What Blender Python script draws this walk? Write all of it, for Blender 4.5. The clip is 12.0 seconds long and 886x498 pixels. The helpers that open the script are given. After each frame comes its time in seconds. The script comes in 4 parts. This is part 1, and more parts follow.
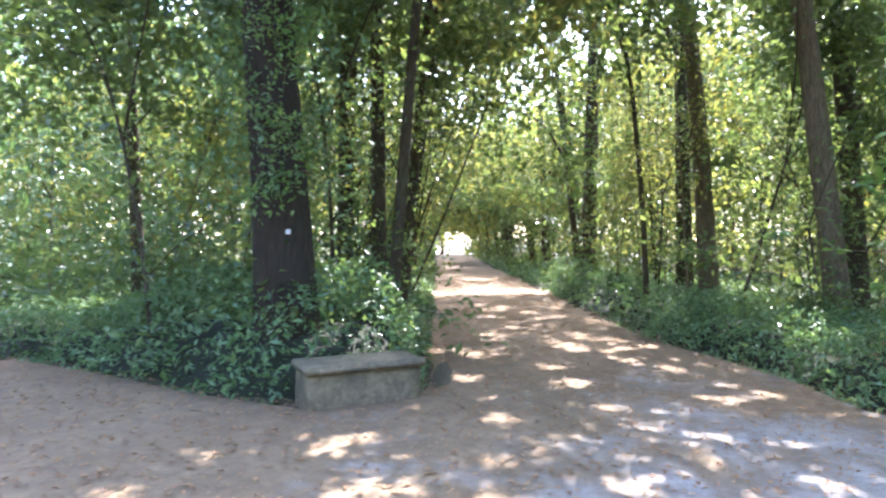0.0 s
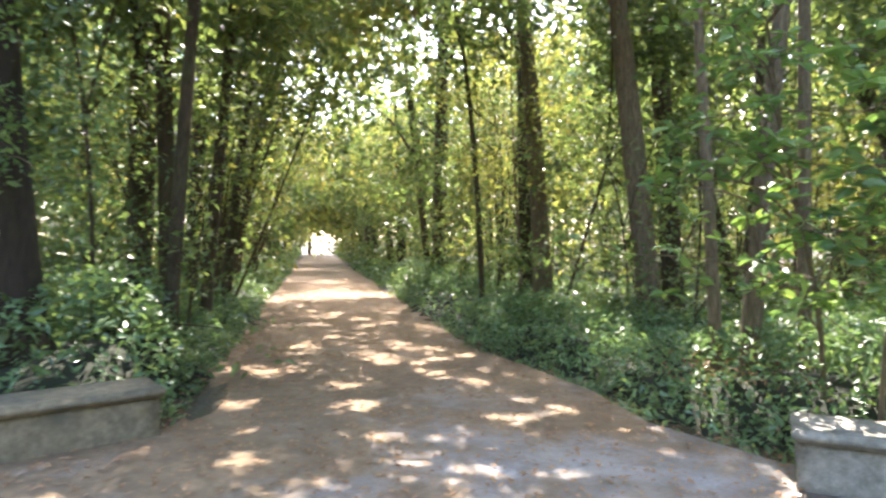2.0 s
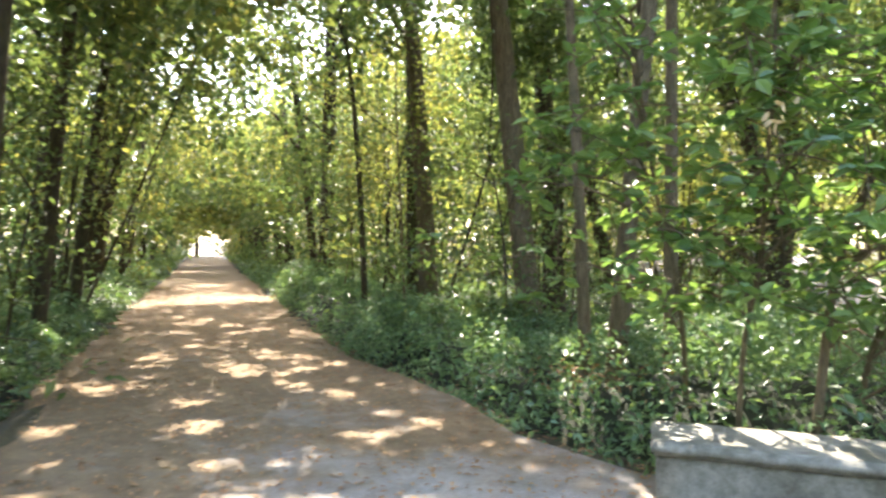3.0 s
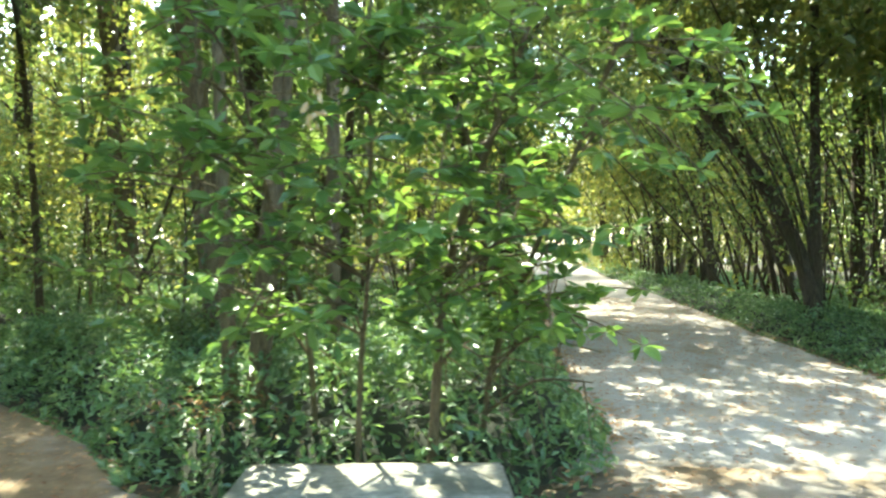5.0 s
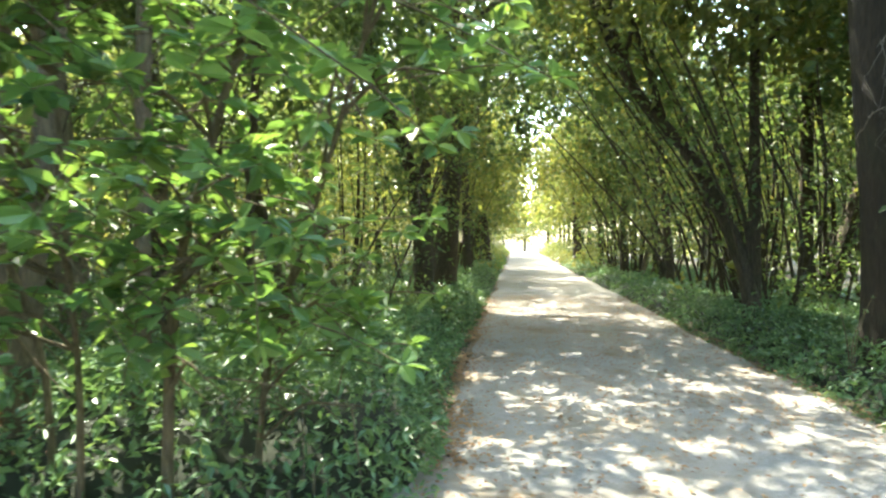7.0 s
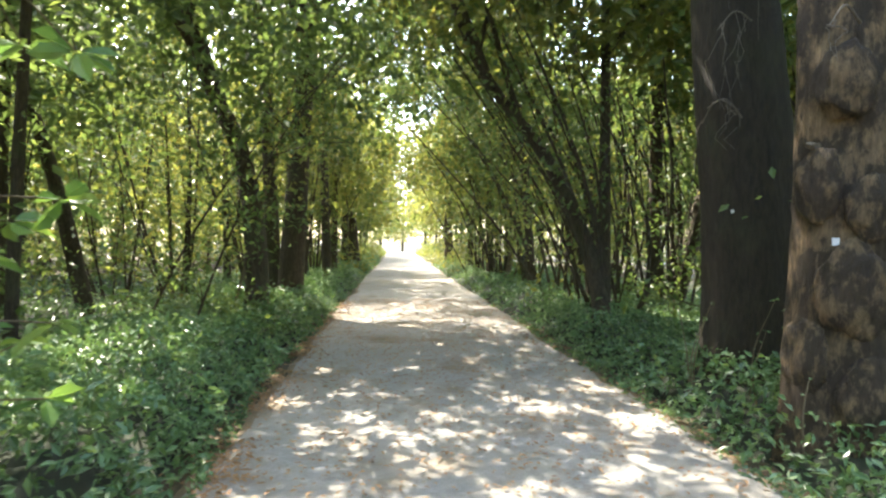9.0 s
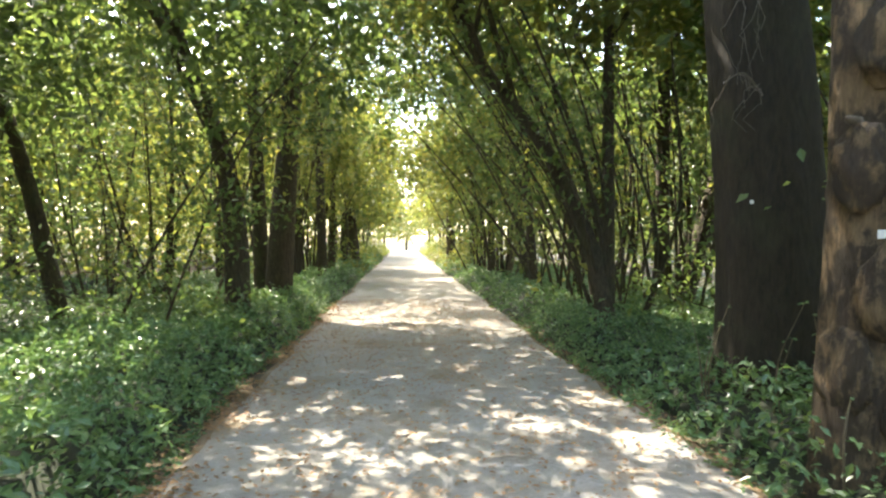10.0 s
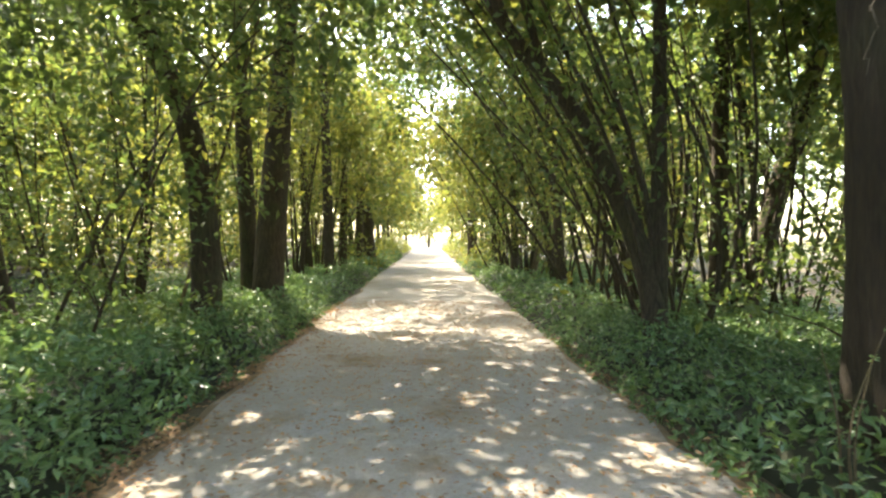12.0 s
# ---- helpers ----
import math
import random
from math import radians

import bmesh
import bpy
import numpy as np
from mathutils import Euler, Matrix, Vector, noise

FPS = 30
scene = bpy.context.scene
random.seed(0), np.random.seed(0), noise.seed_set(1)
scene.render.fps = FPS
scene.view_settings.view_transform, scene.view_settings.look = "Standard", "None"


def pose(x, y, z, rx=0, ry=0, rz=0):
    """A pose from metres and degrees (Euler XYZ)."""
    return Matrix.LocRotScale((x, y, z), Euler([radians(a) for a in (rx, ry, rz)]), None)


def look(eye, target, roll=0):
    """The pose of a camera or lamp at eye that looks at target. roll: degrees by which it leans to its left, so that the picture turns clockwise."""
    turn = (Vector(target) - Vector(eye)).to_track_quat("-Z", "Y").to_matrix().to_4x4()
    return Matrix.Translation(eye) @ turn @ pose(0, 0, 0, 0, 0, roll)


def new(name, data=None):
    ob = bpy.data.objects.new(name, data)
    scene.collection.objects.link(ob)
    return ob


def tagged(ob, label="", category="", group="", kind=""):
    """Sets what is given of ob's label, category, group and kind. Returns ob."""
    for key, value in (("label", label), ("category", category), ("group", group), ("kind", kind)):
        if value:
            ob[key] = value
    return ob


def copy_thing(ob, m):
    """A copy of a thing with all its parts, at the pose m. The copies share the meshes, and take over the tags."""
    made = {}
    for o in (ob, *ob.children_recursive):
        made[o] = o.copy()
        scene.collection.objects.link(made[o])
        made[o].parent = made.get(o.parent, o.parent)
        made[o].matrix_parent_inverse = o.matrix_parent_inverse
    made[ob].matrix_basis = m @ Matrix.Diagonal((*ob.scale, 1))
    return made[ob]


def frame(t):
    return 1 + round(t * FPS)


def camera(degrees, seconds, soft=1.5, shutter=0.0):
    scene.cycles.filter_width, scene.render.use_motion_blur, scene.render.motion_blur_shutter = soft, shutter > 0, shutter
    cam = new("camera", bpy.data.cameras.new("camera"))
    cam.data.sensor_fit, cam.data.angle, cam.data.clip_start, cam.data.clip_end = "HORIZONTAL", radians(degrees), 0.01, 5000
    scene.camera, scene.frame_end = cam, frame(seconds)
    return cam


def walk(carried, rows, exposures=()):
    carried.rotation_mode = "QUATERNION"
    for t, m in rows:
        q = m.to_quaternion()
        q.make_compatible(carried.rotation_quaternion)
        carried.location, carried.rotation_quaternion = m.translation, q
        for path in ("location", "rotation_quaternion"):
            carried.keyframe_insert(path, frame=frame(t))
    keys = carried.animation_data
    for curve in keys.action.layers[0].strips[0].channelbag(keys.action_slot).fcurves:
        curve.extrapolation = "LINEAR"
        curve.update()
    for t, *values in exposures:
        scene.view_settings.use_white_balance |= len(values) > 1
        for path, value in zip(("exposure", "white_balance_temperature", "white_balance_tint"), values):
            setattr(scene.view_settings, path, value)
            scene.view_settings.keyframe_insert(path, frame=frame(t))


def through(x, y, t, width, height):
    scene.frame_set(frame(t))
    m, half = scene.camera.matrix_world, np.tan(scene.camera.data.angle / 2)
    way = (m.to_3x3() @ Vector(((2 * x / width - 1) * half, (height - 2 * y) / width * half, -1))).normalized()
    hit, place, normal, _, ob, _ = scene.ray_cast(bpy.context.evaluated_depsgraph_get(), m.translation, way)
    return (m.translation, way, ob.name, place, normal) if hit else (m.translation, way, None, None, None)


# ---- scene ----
cam = camera(70.5, 12.0, 2.3, 0.5)
PATH = [
    (0, (-2.795, 3.36, 1.42), (-4.269, 4.711, 1.397), 0.3),
    (0.5, (-2.817, 3.632, 1.426), (-4.262, 5.014, 1.401), 0.3),
    (1, (-2.711, 3.94, 1.423), (-4.144, 5.335, 1.399), 0.2),
    (1.5, (-2.611, 4.227, 1.452), (-4.034, 5.632, 1.428), 0.3),
    (2, (-2.668, 4.521, 1.451), (-3.851, 6.133, 1.431), 0.3),
    (2.5, (-2.69, 4.753, 1.441), (-3.83, 6.396, 1.423), 0.3),
    (3, (-2.634, 5.083, 1.432), (-3.549, 6.862, 1.422), 0.6),
    (3.2, (-2.618, 5.174, 1.429), (-3.5, 6.968, 1.418), 0.6),
    (4.8, (-1.961, 5.954, 1.547), (-2.229, 7.935, 1.529), 0.3),
    (5, (-1.825, 6.005, 1.516), (-2.086, 7.988, 1.504), 0.1),
    (5.5, (-1.485, 6.176, 1.52), (-1.738, 8.16, 1.509), -0.1),
    (6, (-1.126, 6.337, 1.519), (-1.374, 8.321, 1.505), -0.1),
    (6.5, (-0.911, 6.526, 1.505), (-1.152, 8.511, 1.485), 0.1),
    (7, (-0.747, 6.783, 1.51), (-0.978, 8.77, 1.487), -0.0),
    (7.5, (-0.552, 7.023, 1.498), (-0.499, 9.022, 1.476), 0.3),
    (7.7, (-0.479, 7.127, 1.522), (-0.393, 9.125, 1.5), 0.2),
    (9.3, (-0.041, 8.037, 1.504), (0.107, 10.031, 1.483), 0.5),
    (9.5, (0.023, 8.159, 1.505), (0.163, 10.154, 1.482), 0.4),
    (10, (0.118, 8.497, 1.485), (0.245, 10.493, 1.46), 0.2),
    (10.5, (0.208, 8.881, 1.439), (0.324, 10.878, 1.412), 0.2),
    (11, (0.248, 9.34, 1.396), (0.332, 11.338, 1.365), 0.3),
    (11.5, (0.353, 9.805, 1.418), (0.401, 11.804, 1.384), 0.1),
    (12, (0.409, 10.252, 1.42), (0.459, 12.251, 1.387), 0.3),
]
walk(cam, [(t, look(eye, target, roll)) for t, eye, target, roll in PATH], [(0, 4.0, 5750, 22), (3, 3.85, 6800, 14), (5.5, 3.82, 6700, -8), (7.5, 3.68, 6700, 2), (9.5, 3.62, 6900, 7), (12, 3.6, 7500, 7)])


# ---- light ----
SUN_AZ, SUN_EL = 30.0, 57.0   # degrees left of +y, degrees up
sun_dir = Vector((-math.sin(radians(SUN_AZ)) * math.cos(radians(SUN_EL)),
                  math.cos(radians(SUN_AZ)) * math.cos(radians(SUN_EL)), math.sin(radians(SUN_EL))))
world = bpy.data.worlds.new("sky")
scene.world = world
world.use_nodes = True
sky = world.node_tree.nodes.new("ShaderNodeTexSky")
sky.sky_type, sky.sun_disc = "NISHITA", False
sky.sun_elevation, sky.sun_rotation = radians(SUN_EL), radians(-SUN_AZ)
sky.air_density, sky.dust_density = 1.0, 2.5
world.node_tree.links.new(sky.outputs[0], world.node_tree.nodes["Background"].inputs[0])
world.node_tree.nodes["Background"].inputs[1].default_value = 0.15
sun = new("sun", bpy.data.lights.new("sun", "SUN"))
sun.data.energy, sun.data.angle, sun.data.color = 2.0, radians(0.53), (1.0, 0.94, 0.84)
sun.matrix_world = look(tuple(sun_dir * 60), (0, 0, 0))

rng = np.random.default_rng(7)

# ---- materials ----


def material(name, rough=0.8):
    m = bpy.data.materials.new(name)
    m.use_nodes = True
    nt = m.node_tree
    b = nt.nodes["Principled BSDF"]
    b.inputs["Roughness"].default_value = rough
    return m, nt, b


def node(nt, kind, **values):
    n = nt.nodes.new(kind)
    for key, value in values.items():
        n.inputs[key.replace("_", " ")].default_value = value
    return n


def ramp(nt, source, stops):
    r = nt.nodes.new("ShaderNodeValToRGB")
    while len(r.color_ramp.elements) < len(stops):
        r.color_ramp.elements.new(0.5)
    for e, (at, col) in zip(r.color_ramp.elements, stops):
        e.position, e.color = at, (*col, 1)
    nt.links.new(source, r.inputs[0])
    return r.outputs[0]


def mixed(nt, factor, a, b):
    n = nt.nodes.new("ShaderNodeMix")
    n.data_type = "RGBA"
    if isinstance(factor, float):
        n.inputs[0].default_value = factor
    else:
        nt.links.new(factor, n.inputs[0])
    for slot, v in ((6, a), (7, b)):
        if isinstance(v, tuple):
            n.inputs[slot].default_value = (*v, 1)
        else:
            nt.links.new(v, n.inputs[slot])
    return n.outputs[2]


def place(nt, scale=(1, 1, 1)):
    geo = nt.nodes.new("ShaderNodeNewGeometry")
    mp = nt.nodes.new("ShaderNodeMapping")
    mp.inputs["Scale"].default_value = scale
    nt.links.new(geo.outputs["Position"], mp.inputs[0])
    return mp.outputs[0]


def noisy(nt, vector, scale, detail=5.0, rough=0.6):
    n = node(nt, "ShaderNodeTexNoise", Scale=scale, Detail=detail, Roughness=rough)
    nt.links.new(vector, n.inputs["Vector"])
    return n.outputs["Fac"]


def bumped(nt, b, height, strength, distance=0.02):
    n = node(nt, "ShaderNodeBump", Strength=strength, Distance=distance)
    nt.links.new(height, n.inputs["Height"])
    nt.links.new(n.outputs[0], b.inputs["Normal"])


def leaf_material(name, cols, through=0.5, rough=0.4, glow=(1.6, 1.5, 0.9)):
    """Leaf blades: each blade its own green, with light passing through them."""
    m, nt, b = material(name, rough)
    geo = nt.nodes.new("ShaderNodeNewGeometry")
    col = ramp(nt, geo.outputs["Random Per Island"], [(i / (len(cols) - 1), c) for i, c in enumerate(cols)])
    patch = noisy(nt, place(nt), 0.8, 3)
    col = mixed(nt, ramp(nt, patch, [(0.35, (0, 0, 0)), (0.7, (0.5, 0.5, 0.5))]), col, tuple(c * 1.3 for c in cols[len(cols) // 2]))
    nt.links.new(col, b.inputs["Base Color"])
    b.inputs["Specular IOR Level"].default_value = 0.6
    tr = nt.nodes.new("ShaderNodeBsdfTranslucent")
    mul = nt.nodes.new("ShaderNodeMix")
    mul.data_type, mul.blend_type = "RGBA", "MULTIPLY"
    mul.inputs[0].default_value = 1.0
    nt.links.new(col, mul.inputs[6])
    mul.inputs[7].default_value = (*glow, 1)
    nt.links.new(mul.outputs[2], tr.inputs[0])
    mix = nt.nodes.new("ShaderNodeMixShader")
    mix.inputs[0].default_value = through
    nt.links.new(b.outputs[0], mix.inputs[1])
    nt.links.new(tr.outputs[0], mix.inputs[2])
    nt.links.new(mix.outputs[0], nt.nodes["Material Output"].inputs[0])
    return m


def bark_material(name, dark, light, moss=0.3, scale=1.0):
    m, nt, b = material(name, 0.9)
    v = place(nt, (14 * scale, 14 * scale, 3.2 * scale))
    grain = noisy(nt, v, 2.2, 10, 0.72)
    patch = noisy(nt, place(nt), 2.3 * scale, 4)
    col = ramp(nt, grain, [(0.35, dark), (0.65, light)])
    col = mixed(nt, ramp(nt, patch, [(0.5, (0, 0, 0)), (0.68, (moss, moss, moss))]), col, (0.07, 0.09, 0.03))
    nt.links.new(col, b.inputs["Base Color"])
    bumped(nt, b, grain, 0.9, 0.03)
    return m


LEAF_TREE = leaf_material("tree_leaf", [(0.045, 0.074, 0.032), (0.066, 0.108, 0.042), (0.095, 0.143, 0.052), (0.14, 0.178, 0.06)])
# lighter, yellower copy of the tree leaf: sunlight put into the colour
LEAF_SUN_TONE = leaf_material("sun_toned_leaf", [(0.07, 0.098, 0.035), (0.11, 0.142, 0.045), (0.155, 0.178, 0.055), (0.2, 0.182, 0.06)], 0.52)
LEAF_IVY = leaf_material("ivy_leaf", [(0.05, 0.098, 0.046), (0.076, 0.143, 0.062), (0.108, 0.19, 0.078), (0.16, 0.228, 0.09)], 0.3, 0.37)
LEAF_SHRUB = leaf_material("laurel_leaf", [(0.05, 0.11, 0.04), (0.08, 0.16, 0.05), (0.125, 0.215, 0.06), (0.18, 0.27, 0.07)], 0.42, 0.34)
LEAF_DRY = leaf_material("dry_leaf", [(0.10, 0.05, 0.025), (0.2, 0.1, 0.045), (0.28, 0.17, 0.08), (0.16, 0.09, 0.05)], 0.15, 0.7)
LEAF_PALE = leaf_material("withered_leaf", [(0.4, 0.3, 0.16), (0.5, 0.4, 0.24)], 0.3, 0.6)
BARK = bark_material("dark_bark", (0.024, 0.018, 0.010), (0.082, 0.06, 0.033))
BARK_GREY = bark_material("grey_bark", (0.065, 0.049, 0.027), (0.185, 0.142, 0.082), 0.35)


def flaky_bark():
    """Bark that has come off in plates: tan and dark brown patches with fine upright grain."""
    m, nt, b = material("flaky_brown_bark", 0.9)
    grain = noisy(nt, place(nt, (16, 16, 3)), 2.2, 10, 0.72)
    col = ramp(nt, grain, [(0.32, (0.02, 0.013, 0.007)), (0.68, (0.06, 0.04, 0.021))])
    tan = ramp(nt, noisy(nt, place(nt, (5.5, 5.5, 3.0)), 1.0, 9, 0.68), [(0.46, (0, 0, 0)), (0.56, (0.9, 0.9, 0.9))])
    col = mixed(nt, tan, col, ramp(nt, grain, [(0.3, (0.08, 0.052, 0.025)), (0.7, (0.23, 0.157, 0.08))]))
    dark = ramp(nt, noisy(nt, place(nt, (5, 5, 3)), 1.1, 8, 0.66), [(0.5, (0, 0, 0)), (0.58, (0.9, 0.9, 0.9))])
    col = mixed(nt, dark, col, (0.022, 0.015, 0.008))
    nt.links.new(col, b.inputs["Base Color"])
    bumped(nt, b, grain, 0.9, 0.03)
    return m


BARK_PALE = flaky_bark()
BARK_DARK = bark_material("blackish_bark", (0.012, 0.009, 0.005), (0.040, 0.028, 0.014), 0.15)
TWIG = bark_material("bleached_twig", (0.07, 0.056, 0.04), (0.17, 0.14, 0.105), 0.0)


def ground_material():
    m, nt, b = material("forest_floor", 0.95)
    v = place(nt)
    col = ramp(nt, noisy(nt, v, 14, 8, 0.7), [(0.3, (0.03, 0.022, 0.013)), (0.55, (0.08, 0.055, 0.03)), (0.75, (0.15, 0.10, 0.055))])
    col = mixed(nt, ramp(nt, noisy(nt, v, 0.7, 3), [(0.4, (0, 0, 0)), (0.65, (0.6, 0.6, 0.6))]), col, (0.035, 0.055, 0.016))
    nt.links.new(col, b.inputs["Base Color"])
    bumped(nt, b, noisy(nt, v, 22, 6), 0.8)
    return m


def path_material(name, litter, bare=None):
    """Trodden sand and fine gravel; litter: how much brown leaf mould lies on it, 0 to 1. bare: a trodden middle, x and y, round which it thins out."""
    m, nt, b = material(name, 0.92)
    v = place(nt)
    sand = ramp(nt, noisy(nt, v, 30, 8, 0.75), [(0.3, (0.165, 0.154, 0.138)), (0.5, (0.262, 0.249, 0.229)), (0.72, (0.355, 0.341, 0.317))])
    wear = ramp(nt, noisy(nt, v, 1.3, 6, 0.65), [(0.35, (0, 0, 0)), (0.62, (0.7, 0.7, 0.7))])
    col = mixed(nt, wear, sand, (0.24, 0.212, 0.172))
    mould = ramp(nt, noisy(nt, v, 9, 8, 0.8), [(0.3, (0.09, 0.057, 0.025)), (0.6, (0.212, 0.145, 0.071)), (0.8, (0.31, 0.228, 0.126))])
    lo = 0.66 - 0.45 * litter
    cover = noisy(nt, v, 0.9, 9, 0.72)
    if bare:
        far = nt.nodes.new("ShaderNodeVectorMath")
        far.operation = "DISTANCE"
        nt.links.new(v, far.inputs[0])
        far.inputs[1].default_value = (*bare, 0)
        rim = nt.nodes.new("ShaderNodeMapRange")
        for slot, value in zip((1, 2, 3, 4), (1.5, 6.5, -0.2, 0.16)):
            rim.inputs[slot].default_value = value
        nt.links.new(far.outputs["Value"], rim.inputs[0])
        add = nt.nodes.new("ShaderNodeMath")
        nt.links.new(cover, add.inputs[0])
        nt.links.new(rim.outputs[0], add.inputs[1])
        cover = add.outputs[0]
    col = mixed(nt, ramp(nt, cover, [(lo, (0, 0, 0)), (lo + 0.16, (0.9, 0.9, 0.9))]), col, mould)
    if litter > 0.5:
        damp = ramp(nt, noisy(nt, v, 1.6, 7, 0.72), [(0.45, (0, 0, 0)), (0.64, (0.65, 0.65, 0.65))])
        col = mixed(nt, damp, col, (0.12, 0.08, 0.039))
    spots = ramp(nt, noisy(nt, v, 55, 3), [(0.66, (0, 0, 0)), (0.7, (0.7, 0.7, 0.7))])
    col = mixed(nt, spots, col, (0.13, 0.085, 0.05))
    nt.links.new(col, b.inputs["Base Color"])
    bumped(nt, b, noisy(nt, v, 45, 8, 0.7), 0.6, 0.012)
    return m


def stone_material(name, dark, light):
    m, nt, b = material(name, 0.85)
    v = place(nt)
    col = ramp(nt, noisy(nt, v, 18, 8, 0.7), [(0.3, dark), (0.7, light)])
    stain = ramp(nt, noisy(nt, v, 3.2, 7, 0.7), [(0.45, (0, 0, 0)), (0.62, (0.8, 0.8, 0.8))])
    col = mixed(nt, stain, col, (0.075, 0.07, 0.045))
    nt.links.new(col, b.inputs["Base Color"])
    bumped(nt, b, noisy(nt, v, 40, 8), 0.5, 0.01)
    return m


def plain_material(name, col, rough=0.6):
    m, nt, b = material(name, rough)
    v = place(nt)
    nt.links.new(mixed(nt, noisy(nt, v, 60, 4), tuple(c * 0.8 for c in col), col), b.inputs["Base Color"])
    return m


FLOOR = ground_material()
PATH_SAND = path_material("sandy_path", 0.32)
PATH_MOULD = path_material("leaf_strewn_path", 0.85)
PATH_JOIN = path_material("trodden_crossing", 0.66, (-1.4, 7.6))
VERGE = path_material("leafy_verge", 0.8)
STONE = stone_material("weathered_stone", (0.125, 0.118, 0.09), (0.29, 0.275, 0.225))
STONE_BROWN = stone_material("brown_weathered_stone", (0.1, 0.08, 0.045), (0.25, 0.205, 0.125))
MOSS = bark_material("mossy_stone", (0.025, 0.024, 0.012), (0.08, 0.07, 0.035), 0.6)
# near-black, so that gaps between the ivy blades read as shade
UNDER_SHADE = plain_material("undergrowth_shade_dark", (0.016, 0.022, 0.009), 0.95)
PLATE = plain_material("white_plate", (0.75, 0.74, 0.7), 0.5)

# ---- plan ----
B_LEFT, B_RIGHT = -1.5, 2.15
A_DIR, A_SIDE, A_IN, A_OUT = np.array((-0.743, 0.669)), np.array((0.669, 0.743)), 0.50, 3.72
C_DIR, C_SIDE = np.array((-0.985, -0.174)), np.array((-0.174, 0.985))
JOIN = [(-1.2, 10.4), (-1.7, 9.4), (-3.3, 9.15), (-4.3, 9.55), (-5.1, 10.3), (-6.2, 11.0), (-7.3, 11.6), (-9.6, 9.6), (-8.0, 8.2), (-7.2, 7.15),
        (-7.42, 6.0), (-8.6, 5.5), (-9.8, 5.2), (-11.6, 4.6), (-12.2, 1.2), (-8.0, -2.5), (-2.0, -4.5), (3.0, -3.0), (5.5, 1.5), (4.6, 6.0), (2.6, 9.0), (2.2, 10.6)]


def left_edge(y):
    """The pale avenue's edge on the corner's side: the ivy reaches further out near the corner."""
    return np.interp(y, (10.5, 14.0), (B_LEFT + 0.3, B_LEFT))


def off_path(x, y):
    """Metres from the nearest path's edge, positive outside it."""
    p = np.stack([x, y], -1)
    b = np.maximum(np.maximum(left_edge(y) - x, x - B_RIGHT), 6 - y)
    s, n = p @ A_DIR, p @ A_SIDE
    a = np.maximum(np.maximum(A_IN - n, n - A_OUT), 8 - s)
    s, n = p @ C_DIR, p @ C_SIDE
    c = np.maximum(np.maximum(2.9 - n, n - 6.1), 9 - s)
    poly = np.array(JOIN)
    best, inside = np.full(x.shape, 1e9), np.zeros(x.shape, bool)
    for i in range(len(poly)):
        p0, p1 = poly[i], poly[(i + 1) % len(poly)]
        e = p1 - p0
        k = np.clip(((p - p0) @ e) / (e @ e), 0, 1)
        best = np.minimum(best, np.hypot(*(p - p0 - k[..., None] * e).T).T)
        cross = (p0[1] > y) != (p1[1] > y)
        with np.errstate(divide="ignore", invalid="ignore"):
            inside ^= cross & (x < (p1[0] - p0[0]) * (y - p0[1]) / (p1[1] - p0[1] + 1e-12) + p0[0])
    return np.minimum(np.minimum(np.minimum(a, b), c), np.where(inside, -best, best))


# ---- mesh helpers ----


def mesh_of(name, verts, faces, mat, smooth=False):
    me = bpy.data.meshes.new(name)
    verts, faces = np.asarray(verts, np.float32), np.asarray(faces, np.int32)
    k = faces.shape[1]
    me.vertices.add(len(verts))
    me.vertices.foreach_set("co", verts.ravel())
    me.loops.add(faces.size)
    me.loops.foreach_set("vertex_index", faces.ravel())
    me.polygons.add(len(faces))
    me.polygons.foreach_set("loop_start", np.arange(0, faces.size, k, dtype=np.int32))
    me.polygons.foreach_set("use_smooth", np.full(len(faces), smooth))
    me.update(calc_edges=True)
    me.materials.append(mat)
    return me


def part(name, me, parent=None, label=""):
    ob = new(name, me)
    ob.parent = parent
    return tagged(ob, label)


def from_bm(name, bm, mat, smooth=False):
    me = bpy.data.meshes.new(name)
    for f in bm.faces:
        f.smooth = smooth
    bm.to_mesh(me)
    bm.free()
    me.materials.append(mat)
    return me


def unit(v):
    return v / np.maximum(np.linalg.norm(v, axis=-1, keepdims=True), 1e-9)


def leaf_blades(pts, axis, normal, size, wide=0.5, fine=False):
    """Folded leaf blades that start at pts and point along axis: vertices and faces."""
    axis = unit(axis)
    side = unit(np.cross(normal, axis))
    up = np.cross(axis, side)
    L = size[:, None]
    if fine:
        rows = [(0, 0, 0), (0.28, 0.42, 0.07), (0.66, 0.46, 0.06), (1, 0, -0.12), (0.66, -0.46, 0.06), (0.28, -0.42, 0.07)]
        quads = np.array([(0, 1, 2, 3), (0, 3, 4, 5)])
    else:
        rows = [(0, 0, 0), (0.45, 0.5, 0.08), (1, 0, -0.08), (0.45, -0.5, 0.08)]
        quads = np.array([(0, 1, 2), (0, 2, 3)])
    v = np.stack([pts + L * (a * axis + s * wide * side + u * up) for a, s, u in rows], 1)
    f = quads[None] + (np.arange(len(pts)) * len(rows))[:, None, None]
    return v.reshape(-1, 3), f.reshape(-1, quads.shape[1])


